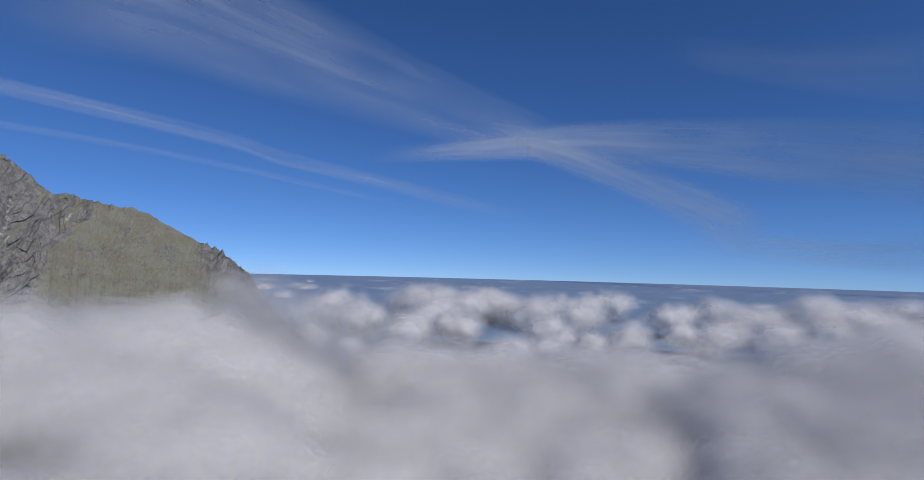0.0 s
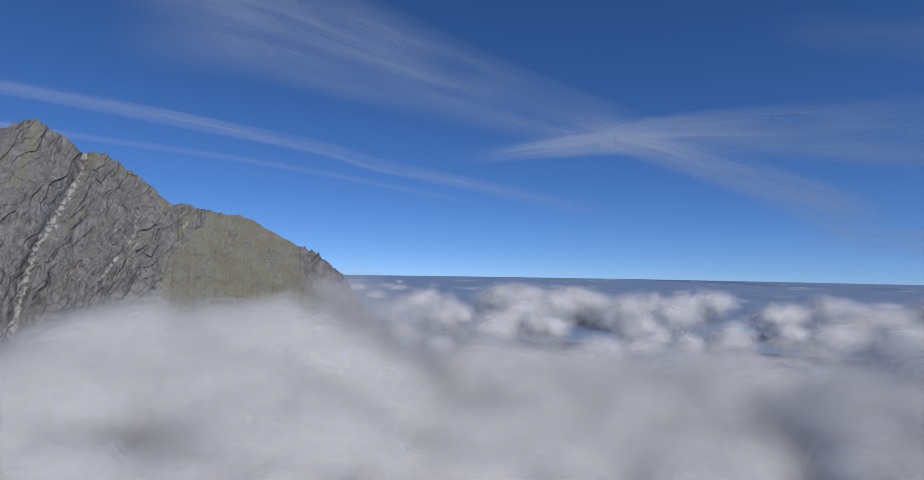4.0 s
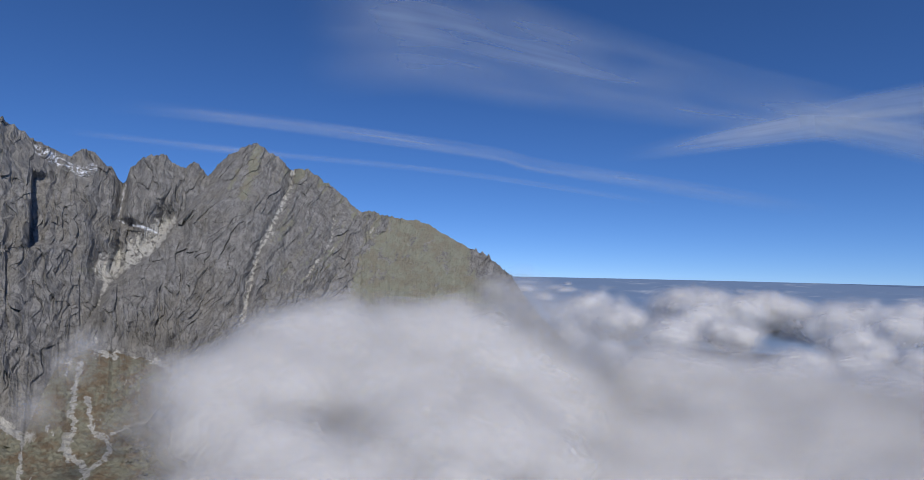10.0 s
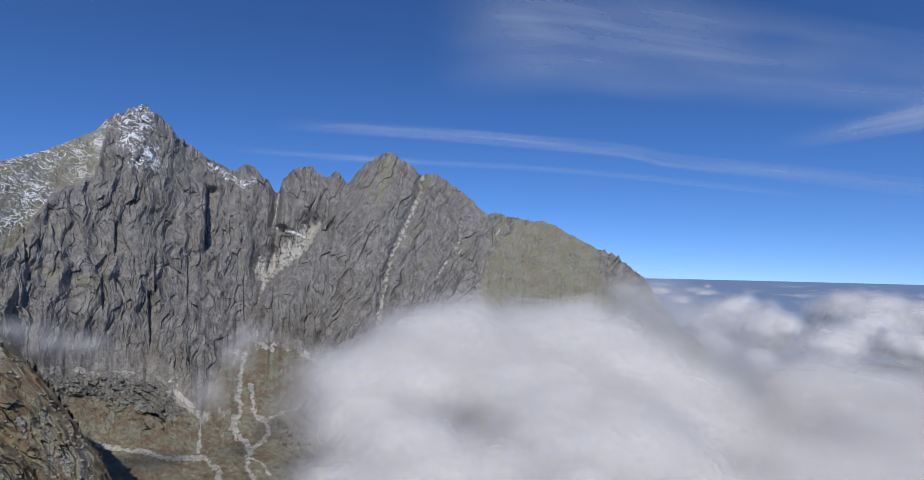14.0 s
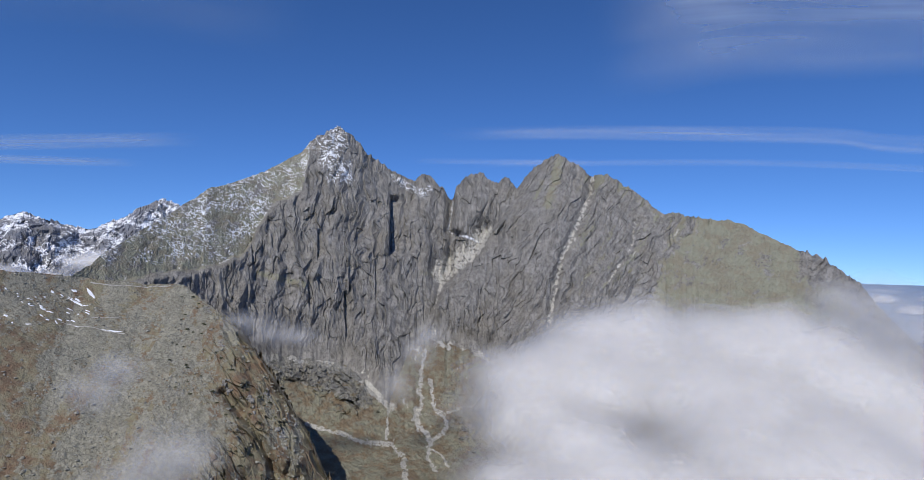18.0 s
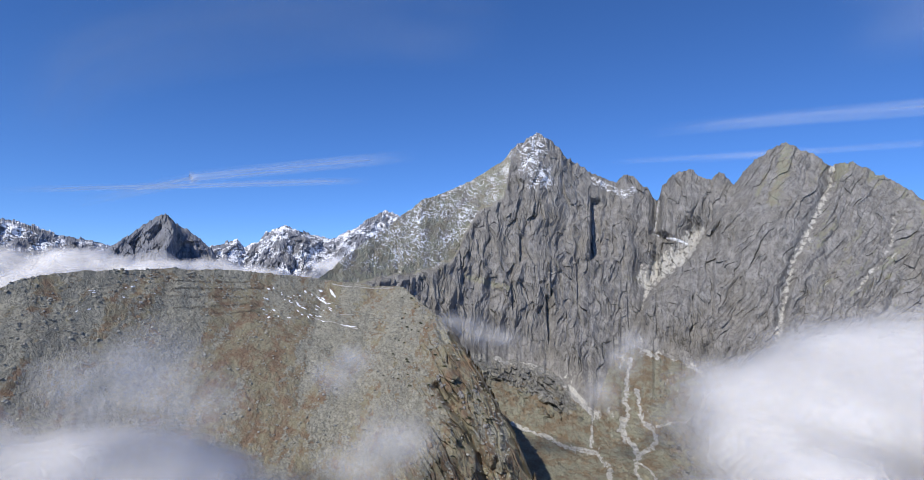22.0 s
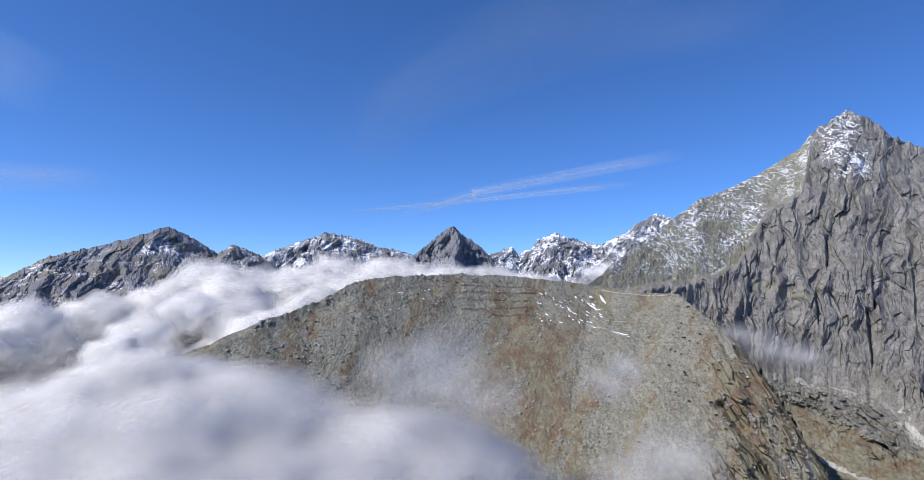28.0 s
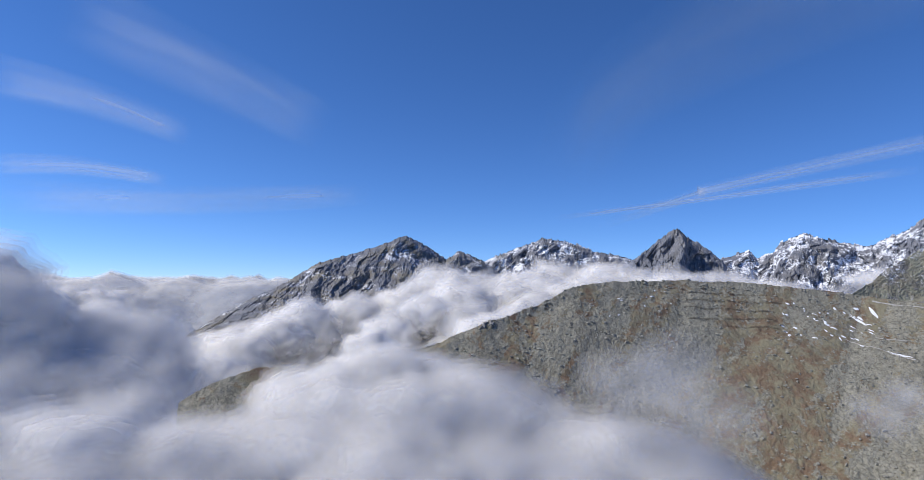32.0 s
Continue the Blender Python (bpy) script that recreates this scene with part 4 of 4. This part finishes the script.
cloud("cloud_wisp", "thin vapour drifting over the falling ridge", [(*at(21.5, -3, 1050), 95, 0.7), (*at(18, -5.5, 1000), 110, 0.7), (*at(24, -2.2, 1080), 70, 0.6), (*at(13, -7, 950), 110, 0.7), (*at(16, -8.5, 980), 100, 0.7), (*at(20, -4.8, 1020), 90, 0.7)], VEIL, HAZE, 0.32, group="mist wisps")
cloud("cloud_wisp", "small drifting wisp of mist before the cliff", [(*at(79.5, -5.6, 850), 45, 0.45), (*at(76.8, -6.8, 850), 52, 0.5), (*at(74.5, -7.2, 850), 38, 0.5)], VEIL, HAZE, 0.32, group="mist wisps")
cloud("cloud_wisp", "faint veil of mist over the scree", [(*at(62.5, -8.8, 950), 42, 0.9), (*at(64.5, -12, 950), 46, 0.9), (*at(61.5, -7, 950), 30, 0.9)], VEIL, HAZE, 0.32, group="mist wisps")
cloud("cloud_wisp", "thin mist drifting over the ridge slope", [(*at(91.5, -11, 560), 34, 0.7), (*at(89.8, -9.3, 570), 26, 0.7)], VEIL, HAZE, 0.32, group="mist wisps")
cloud("cloud_wisp", "thin mist rising at the ridge foot", [(*at(86, -17, 520), 42, 0.8), (*at(88.5, -19.5, 500), 50, 0.7), (*at(83.5, -17.5, 520), 30, 0.9)], VEIL, HAZE, 0.32, group="mist wisps")
cloud("cloud_wisp", "thin grey mist over the ridge stones", [(*at(108, -9, 560), 52, 0.8), (*at(112, -11, 540), 60, 0.7), (*at(105, -13, 520), 56, 0.7)], VEIL, HAZE, 0.32, group="mist wisps")


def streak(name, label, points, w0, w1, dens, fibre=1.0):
    """A long thin sheet of ice cloud, turned to face the viewpoint, thinning to its edges and ends."""
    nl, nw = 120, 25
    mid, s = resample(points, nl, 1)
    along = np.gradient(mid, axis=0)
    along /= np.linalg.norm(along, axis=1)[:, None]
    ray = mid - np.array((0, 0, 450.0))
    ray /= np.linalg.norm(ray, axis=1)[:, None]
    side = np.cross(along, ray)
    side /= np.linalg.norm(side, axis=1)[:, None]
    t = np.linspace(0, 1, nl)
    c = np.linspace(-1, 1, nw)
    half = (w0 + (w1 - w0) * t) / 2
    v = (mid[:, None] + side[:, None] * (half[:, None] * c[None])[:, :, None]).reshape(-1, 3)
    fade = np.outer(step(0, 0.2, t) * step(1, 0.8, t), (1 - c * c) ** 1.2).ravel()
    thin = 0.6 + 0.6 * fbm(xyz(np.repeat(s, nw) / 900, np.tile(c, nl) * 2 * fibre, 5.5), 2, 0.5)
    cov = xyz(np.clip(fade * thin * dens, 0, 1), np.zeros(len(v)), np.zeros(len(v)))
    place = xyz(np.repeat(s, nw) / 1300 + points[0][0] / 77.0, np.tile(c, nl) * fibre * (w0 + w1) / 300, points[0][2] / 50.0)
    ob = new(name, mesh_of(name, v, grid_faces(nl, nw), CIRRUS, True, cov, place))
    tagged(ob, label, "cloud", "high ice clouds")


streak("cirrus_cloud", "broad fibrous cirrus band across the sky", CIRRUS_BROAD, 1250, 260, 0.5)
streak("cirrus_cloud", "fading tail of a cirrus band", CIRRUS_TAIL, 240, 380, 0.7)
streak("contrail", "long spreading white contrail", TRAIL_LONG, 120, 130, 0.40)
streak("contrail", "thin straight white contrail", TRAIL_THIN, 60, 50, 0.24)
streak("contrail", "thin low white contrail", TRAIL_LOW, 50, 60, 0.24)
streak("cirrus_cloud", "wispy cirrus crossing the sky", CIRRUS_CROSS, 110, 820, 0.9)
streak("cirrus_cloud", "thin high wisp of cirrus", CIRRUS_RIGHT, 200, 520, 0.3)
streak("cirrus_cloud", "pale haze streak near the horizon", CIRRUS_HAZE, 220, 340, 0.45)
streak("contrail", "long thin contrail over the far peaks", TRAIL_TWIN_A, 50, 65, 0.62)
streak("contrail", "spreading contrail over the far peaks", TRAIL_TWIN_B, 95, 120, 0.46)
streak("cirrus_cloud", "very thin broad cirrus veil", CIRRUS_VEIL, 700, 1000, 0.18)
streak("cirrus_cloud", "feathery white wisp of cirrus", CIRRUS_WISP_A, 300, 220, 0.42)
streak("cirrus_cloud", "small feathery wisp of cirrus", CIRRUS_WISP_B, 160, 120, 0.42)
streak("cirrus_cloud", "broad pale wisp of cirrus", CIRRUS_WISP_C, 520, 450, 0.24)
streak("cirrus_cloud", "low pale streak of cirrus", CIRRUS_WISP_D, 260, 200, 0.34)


# ---- things on the land ----
def plain_material(name, color, rough=0.7, metal=0.0, vary=0.25, scale=0.6):
    m, nt = node_material(name)
    n = Nodes(nt)
    at_ = n.coords()
    tone = n.noise(at_, scale, 4, 0.6)
    dark = tuple(c * (1 - vary) for c in color)
    col = n.mix(n.ramp(tone, 0.3, 0.7), dark, color)
    b = n.finish(col, rough, n.bump(n.noise(at_, scale * 5, 3), 0.3, 0.05))
    b.inputs["Metallic"].default_value = metal
    return m


STEEL = plain_material("weathered_steel", (0.16, 0.135, 0.105), 0.65, 0.4, 0.5)
SNOW = plain_material("old_snow", (0.86, 0.88, 0.92), 0.6, 0.0, 0.08, 0.3)
STONE = plain_material("boulder_granite", (0.36, 0.35, 0.30), 0.9, 0.0, 0.5, 0.25)
NEEDLES = plain_material("pine_needles", (0.075, 0.085, 0.045), 0.8, 0.0, 0.5, 0.8)
BARK = plain_material("pine_bark", (0.12, 0.09, 0.06), 0.9)
GRAVEL_PATH = plain_material("pale_gravel", (0.48, 0.46, 0.42), 0.95, 0.0, 0.3, 0.4)
METAL_ROOF = plain_material("grey_metal_cladding", (0.30, 0.31, 0.32), 0.4, 0.7, 0.2)
WALL_COAT = plain_material("grey_wall", (0.30, 0.29, 0.28), 0.8, 0.0, 0.2)
PANE = plain_material("window_pane", (0.03, 0.04, 0.05), 0.08, 0.0, 0.1)
WHITE = plain_material("white_dome_paint", (0.8, 0.8, 0.8), 0.5, 0.0, 0.1)


def on_ridge(along, down):
    """Place and upward normal on the ridge's front slope, by metres along its crest and down the slope."""
    g, s, long, u = LAND["ridge"]
    i = float(np.interp(along, s, np.arange(len(s))))
    i0 = min(int(i), len(s) - 2)
    j = min(max(down / long[i0], 0), 0.98) * (len(u) - 1)
    j0 = min(int(j), len(u) - 2)
    fi, fj = i - i0, j - j0
    p = (g[i0, j0] * (1 - fi) + g[i0 + 1, j0] * fi) * (1 - fj) + (g[i0, j0 + 1] * (1 - fi) + g[i0 + 1, j0 + 1] * fi) * fj
    ia, ja = min(i0 + 3, len(s) - 1), min(j0 + 3, len(u) - 1)
    n = np.cross(g[ia, j0] - g[max(i0 - 3, 0), j0], g[i0, ja] - g[i0, max(j0 - 3, 0)])
    n /= np.linalg.norm(n)
    return Vector(p), Vector(n if n[2] > 0 else -n)


def from_bm(name, bm, material, smooth=False):
    me = bpy.data.meshes.new(name)
    bm.to_mesh(me)
    bm.free()
    me.materials.append(material)
    for f in me.polygons:
        f.use_smooth = smooth
    return me


def bar(name, a, b, w, d, material):
    """A squared bar from a to b, w wide and d deep, with worn edges."""
    a, b = Vector(a), Vector(b)
    bm = bmesh.new()
    bmesh.ops.create_cube(bm, size=1.0)
    bmesh.ops.scale(bm, vec=(w, d, (b - a).length), verts=bm.verts)
    bmesh.ops.bevel(bm, geom=bm.edges[:], offset=min(w, d) * 0.15, segments=1, affect="EDGES")
    m = Matrix.Translation((a + b) / 2) @ (b - a).to_track_quat("Z", "Y").to_matrix().to_4x4()
    bmesh.ops.transform(bm, matrix=m, verts=bm.verts)
    return from_bm(name, bm, material)


POST = bar("post", (0, 0, -0.6), (0, 0, 2.4), 0.4, 0.4, STEEL)


def avalanche_fence(a0, d0, a1, d1):
    start, _ = on_ridge(a0, d0)
    root = tagged(new("avalanche_fence"), "dark steel avalanche fence across the stony slope", "fence", "avalanche fences")
    root.location = start
    n = max(int(abs(a1 - a0) / 9), 2)
    feet = [on_ridge(a0 + (a1 - a0) * k / n, d0 + (d1 - d0) * k / n)[0] - start for k in range(n + 1)]
    for f in feet:
        part("post", POST, root).location = f
    for p, q in zip(feet[:-1], feet[1:]):
        for h in (0.7, 1.9):
            part("slat", bar("slat", p + Vector((0, 0, h)), q + Vector((0, 0, h)), 0.12, 0.42, STEEL), root)


for row in ((737, 31, 790, 28), (738, 50, 792, 46), (737, 64, 790, 63), (746, 88, 792, 84), (800, 27, 866, 25), (802, 45, 880, 40), (800, 63, 872, 62), (802, 83, 874, 79), (805, 99, 882, 99)):
    avalanche_fence(*row)


def slope_patch(name, label, category, along, down, length, width, turn, material, lift=0.5, group="", seed=0):
    """A thin uneven sheet that lies on the ridge's slope."""
    rnd = random.Random(seed)
    bm = bmesh.new()
    n, rings = 18, 4
    ca, sa = math.cos(radians(turn)), math.sin(radians(turn))
    wave = [1 + rnd.uniform(-0.35, 0.3) for _ in range(n)]
    centre, up = on_ridge(along, down)
    hub = bm.verts.new(up * lift)
    loops = []
    for r in range(1, rings + 1):
        ring = []
        for k in range(n):
            t = 2 * math.pi * k / n
            x, y = math.cos(t) * length / 2 * wave[k] * r / rings, math.sin(t) * width / 2 * wave[k] * r / rings
            p, _ = on_ridge(along + x * ca - y * sa, max(down + x * sa + y * ca, 1))
            ring.append(bm.verts.new(p - centre + up * (lift if r < rings else -0.4)))
        loops.append(ring)
    for k in range(n):
        bm.faces.new((hub, loops[0][k], loops[0][(k + 1) % n]))
        for r in range(rings - 1):
            bm.faces.new((loops[r][k], loops[r + 1][k], loops[r + 1][(k + 1) % n], loops[r][(k + 1) % n]))
    bmesh.ops.recalc_face_normals(bm, faces=bm.faces)
    ob = tagged(new(name, from_bm(name, bm, material, True)), label, category, group)
    ob.location = centre
    return ob


def snow_patches():
    rnd = random.Random(21)
    slope_patch("snow_patch", "long streak of old snow on the stony slope", "snow", 986, 52, 34, 5, 40, SNOW, group="snow patches", seed=1)
    slope_patch("snow_patch", "narrow streak of old snow beside brown grass", "snow", 1003, 32, 22, 5, 55, SNOW, group="snow patches", seed=2)
    slope_patch("snow_patch", "small old snow streak along the path", "snow", 1045, 128, 30, 2.6, 8, SNOW, group="snow patches", seed=3)
    for k in range(46):
        a, d = rnd.uniform(885, 1010), rnd.uniform(30, 120)
        slope_patch("snow_patch", "small patch of old snow among stones", "snow", a, d, rnd.uniform(3, 11), rnd.uniform(1.6, 3.6), rnd.uniform(15, 65), SNOW, group="snow patches", seed=k + 10)
    for k in range(14):
        a, d = rnd.uniform(590, 720), rnd.uniform(18, 75)
        slope_patch("snow_patch", "small patch of old snow among stones", "snow", a, d, rnd.uniform(2.5, 6), rnd.uniform(1.5, 2.6), rnd.uniform(-10, 40), SNOW, group="snow patches", seed=k + 80)


snow_patches()


def footpath(points, width=2.6):
    """A trodden gravel path laid along the slope."""
    bm = bmesh.new()
    prev = None
    pts = []
    for (a0, d0), (a1, d1) in zip(points[:-1], points[1:]):
        n = max(int(math.hypot(a1 - a0, d1 - d0) / 4), 1)
        pts += [(a0 + (a1 - a0) * k / n, d0 + (d1 - d0) * k / n) for k in range(n)]
    pts.append(points[-1])
    for k, (a, d) in enumerate(pts):
        p, up = on_ridge(a, d)
        w = width * (0.8 + 0.4 * noise.noise(Vector((a / 9, d / 9, 0.5))))
        q, _ = on_ridge(a, d + w)
        pair = [bm.verts.new(p + up * 0.55), bm.verts.new(q + up * 0.55)]
        if prev:
            bm.faces.new((prev[0], prev[1], pair[1], pair[0]))
        prev = pair
    ob = new("footpath", from_bm("footpath", bm, GRAVEL_PATH))
    tagged(ob, "pale snow-dusted footpath crossing the slope", "path", kind="structure")


footpath([(1000, 10), (1030, 14), (1060, 12), (1085, 8), (1112, 5)], 3.0)
footpath([(975, 108), (1000, 118), (1030, 127), (1062, 134)], 2.2)
footpath([(1012, 92), (1030, 90), (1048, 90)], 2.2)


def stones():
    """Loose boulders all over the ridge."""
    rs = np.random.RandomState(4)
    bm = bmesh.new()
    bmesh.ops.create_icosphere(bm, subdivisions=1, radius=1.0)
    bv = np.array([x.co[:] for x in bm.verts])
    bf = np.array([[x.index for x in f.verts] for f in bm.faces])
    bm.free()
    g, s, long, u = LAND["ridge"]
    count = 4200
    vs, fs = [], []
    i = (rs.uniform(0.15, 0.9, count) * (len(s) - 1)).astype(int)
    j = (rs.uniform(0, 1, count) ** 1.3 * 0.75 * (len(u) - 1)).astype(int)
    keep = fbm(g[i, j] / 55 + 9, 3) + rs.uniform(-0.25, 0.25, count) > -0.05
    for k, (a, b) in enumerate(zip(i[keep], j[keep])):
        size = rs.uniform(0.5, 1.0) ** 2 * 2.3
        shape = bv * (1 + rs.uniform(-0.3, 0.3, (len(bv), 1))) * (rs.uniform(0.7, 1.3), rs.uniform(0.7, 1.3), rs.uniform(0.5, 0.9)) * size
        vs.append(shape + g[a, b] + (0, 0, size * 0.25))
        fs.append(bf + k * len(bv))
    ob = new("boulders", mesh_of("boulders", np.concatenate(vs), np.concatenate(fs), STONE, False))
    tagged(ob, "loose grey granite boulders scattered over the ridge", "boulders", kind="stuff")


stones()


def rock_mesh(seed):
    """One angular block of granite, about 1 m in radius."""
    rnd = random.Random(seed)
    bm = bmesh.new()
    bmesh.ops.create_icosphere(bm, subdivisions=2, radius=1.0)
    cuts = [Vector((rnd.gauss(0, 1), rnd.gauss(0, 1), rnd.gauss(0, 0.8))).normalized() for _ in range(7)]
    for x in bm.verts:
        for c in cuts:
            over = x.co.dot(c) - 0.62
            if over > 0:
                x.co -= c * over * 0.9
        x.co *= 1 + 0.12 * noise.noise(x.co * 2.3 + Vector((seed, 0, 0)))
    return from_bm("rock", bm, GRANITE)


def outcrops():
    """Small groups of blocks that stand out of the crest and the spur."""
    rnd = random.Random(77)
    kinds = [rock_mesh(k) for k in range(6)]
    for along, down, size, n in ((392, 3, 5.5, 9), (412, 5, 4.0, 6), (470, 3, 2.4, 5), (560, 3, 2.6, 6), (640, 2, 2.4, 5), (705, 3, 2.6, 6), (760, 4, 2.0, 5), (905, 3, 3.0, 6), (935, 3, 3.4, 7), (960, 4, 2.6, 5),
                                 (1195, 12, 3.4, 6), (1240, 60, 4.0, 7), (1262, 120, 5.0, 8), (1300, 30, 3.6, 6), (1318, 95, 5.0, 8), (1365, 45, 4.4, 7), (1400, 80, 5.0, 8), (1440, 20, 4.0, 6)):
        seat, _ = on_ridge(along, down)
        root = tagged(new("rock_outcrop"), "weathered granite outcrop on the grassy ridge", "rock", "rock outcrops")
        root.location = seat
        for k in range(n):
            p, up = on_ridge(along + rnd.gauss(0, size * 1.3), max(down + rnd.gauss(0, size), 1))
            r = size * rnd.uniform(0.35, 0.8)
            ob = part("rock", kinds[rnd.randrange(6)], root)
            ob.matrix_basis = Matrix.LocRotScale(p - seat - up * r * 0.25, Euler((rnd.uniform(-0.5, 0.5), rnd.uniform(-0.5, 0.5), rnd.uniform(0, 6.28))), (r, r * rnd.uniform(0.7, 1.2), r * rnd.uniform(0.7, 1.2)))


outcrops()


def pine_meshes(seed):
    rnd = random.Random(seed)
    bm = bmesh.new()
    for k in range(230):
        t, r, h = rnd.uniform(0, 6.283), rnd.random() ** 0.6, rnd.random()
        c = Vector((math.cos(t) * r * 1.0, math.sin(t) * r * 0.85, 0.15 + 0.75 * h * (1.05 - r * r)))
        size = rnd.uniform(0.10, 0.2)
        axis = Vector((rnd.gauss(0, 1), rnd.gauss(0, 1), rnd.gauss(0.4, 1))).normalized()
        e1 = axis.orthogonal().normalized() * size
        e2 = axis.cross(e1).normalized() * size * 0.5
        bm.faces.new([bm.verts.new(c + d) for d in (e1, e2, -e1, -e2)])
    crown = from_bm("crown", bm, NEEDLES)
    stems = bmesh.new()
    for k in range(5):
        t = k * 1.257 + rnd.uniform(-0.3, 0.3)
        tip = Vector((math.cos(t) * 0.6, math.sin(t) * 0.6, 0.5))
        m = Matrix.Translation(tip / 2) @ tip.to_track_quat("Z", "Y").to_matrix().to_4x4()
        bmesh.ops.create_cone(stems, segments=6, radius1=0.07, radius2=0.03, depth=tip.length, matrix=m)
    return crown, from_bm("stems", stems, BARK)


def dwarf_pines():
    rnd = random.Random(31)
    first = []
    for k in range(3):
        crown, stems = pine_meshes(k)
        root = tagged(new("dwarf_pine"), "low dark green dwarf pine on the grassy spur", "shrub", "dwarf pines")
        part("crown", crown, root)
        part("stems", stems, root)
        first.append(root)
    used = 0
    for k in range(64):
        a, d = rnd.uniform(1130, 1440), rnd.uniform(6, 210)
        p, up = on_ridge(a, d)
        size = rnd.uniform(1.8, 3.8)
        kind = first[k % 3]
        ob = kind if used < 3 else copy_thing(kind, Matrix.Translation(p))
        used += 1
        ob.matrix_basis = Matrix.LocRotScale(p - Vector((0, 0, 0.2)), Euler((0, 0, rnd.uniform(0, 6.28))), (size, size, size * 0.8))


dwarf_pines()


def block(name, x, y, z, w, d, h, material, round_=0.1):
    bm = bmesh.new()
    bmesh.ops.create_cube(bm, size=1.0)
    bmesh.ops.scale(bm, vec=(w, d, h), verts=bm.verts)
    bmesh.ops.bevel(bm, geom=bm.edges[:], offset=round_, segments=1, affect="EDGES")
    bmesh.ops.translate(bm, vec=(x, y, z + h / 2), verts=bm.verts)
    return from_bm(name, bm, material)


def summit_station():
    """The small station on the highest top: stone-clad house, round tower with a dome, and an aerial mast."""
    top = placed(np.array([71.36]), np.array([13.9]), np.array([1712.0]))[0]
    root = tagged(new("summit_station"), "small grey summit station with dome and mast", "building")
    root.location = (top[0], top[1], top[2] - 5)
    root.rotation_euler = (0, 0, radians(71))
    root.scale = (0.72, 0.72, 0.8)
    part("terrace", block("terrace", 0, 0, -3, 20, 13, 4, STONE), root)
    house = part("house", block("house", 2, 0, 1, 11, 8, 6, WALL_COAT), root)
    part("roof", block("roof", 2, 0, 7.003, 12, 9, 0.9, METAL_ROOF), root)
    for k in range(4):
        part("window", block("window", -1.8 + 2.5 * k, -4.04, 3, 1.5, 0.12, 1.5, PANE, 0.03), house)
    bm = bmesh.new()
    bmesh.ops.create_cone(bm, cap_ends=True, segments=20, radius1=2.6, radius2=2.5, depth=8, matrix=Matrix.Translation((-6.5, 0, 4.8)))
    part("tower", from_bm("tower", bm, WALL_COAT, False), root)
    bm = bmesh.new()
    bmesh.ops.create_uvsphere(bm, u_segments=20, v_segments=10, radius=2.6, matrix=Matrix.Translation((-6.5, 0, 8.6)))
    part("dome", from_bm("dome", bm, WHITE, True), root, "white observatory dome")
    bm = bmesh.new()
    bmesh.ops.create_cone(bm, cap_ends=True, segments=8, radius1=0.45, radius2=0.12, depth=13, matrix=Matrix.Translation((5, 0, 14)))
    part("mast", from_bm("mast", bm, STEEL, False), root)
    part("railing", bar("railing", (-9, -6, 1.9), (9, -6, 1.9), 0.15, 0.15, STEEL), root)


summit_station()
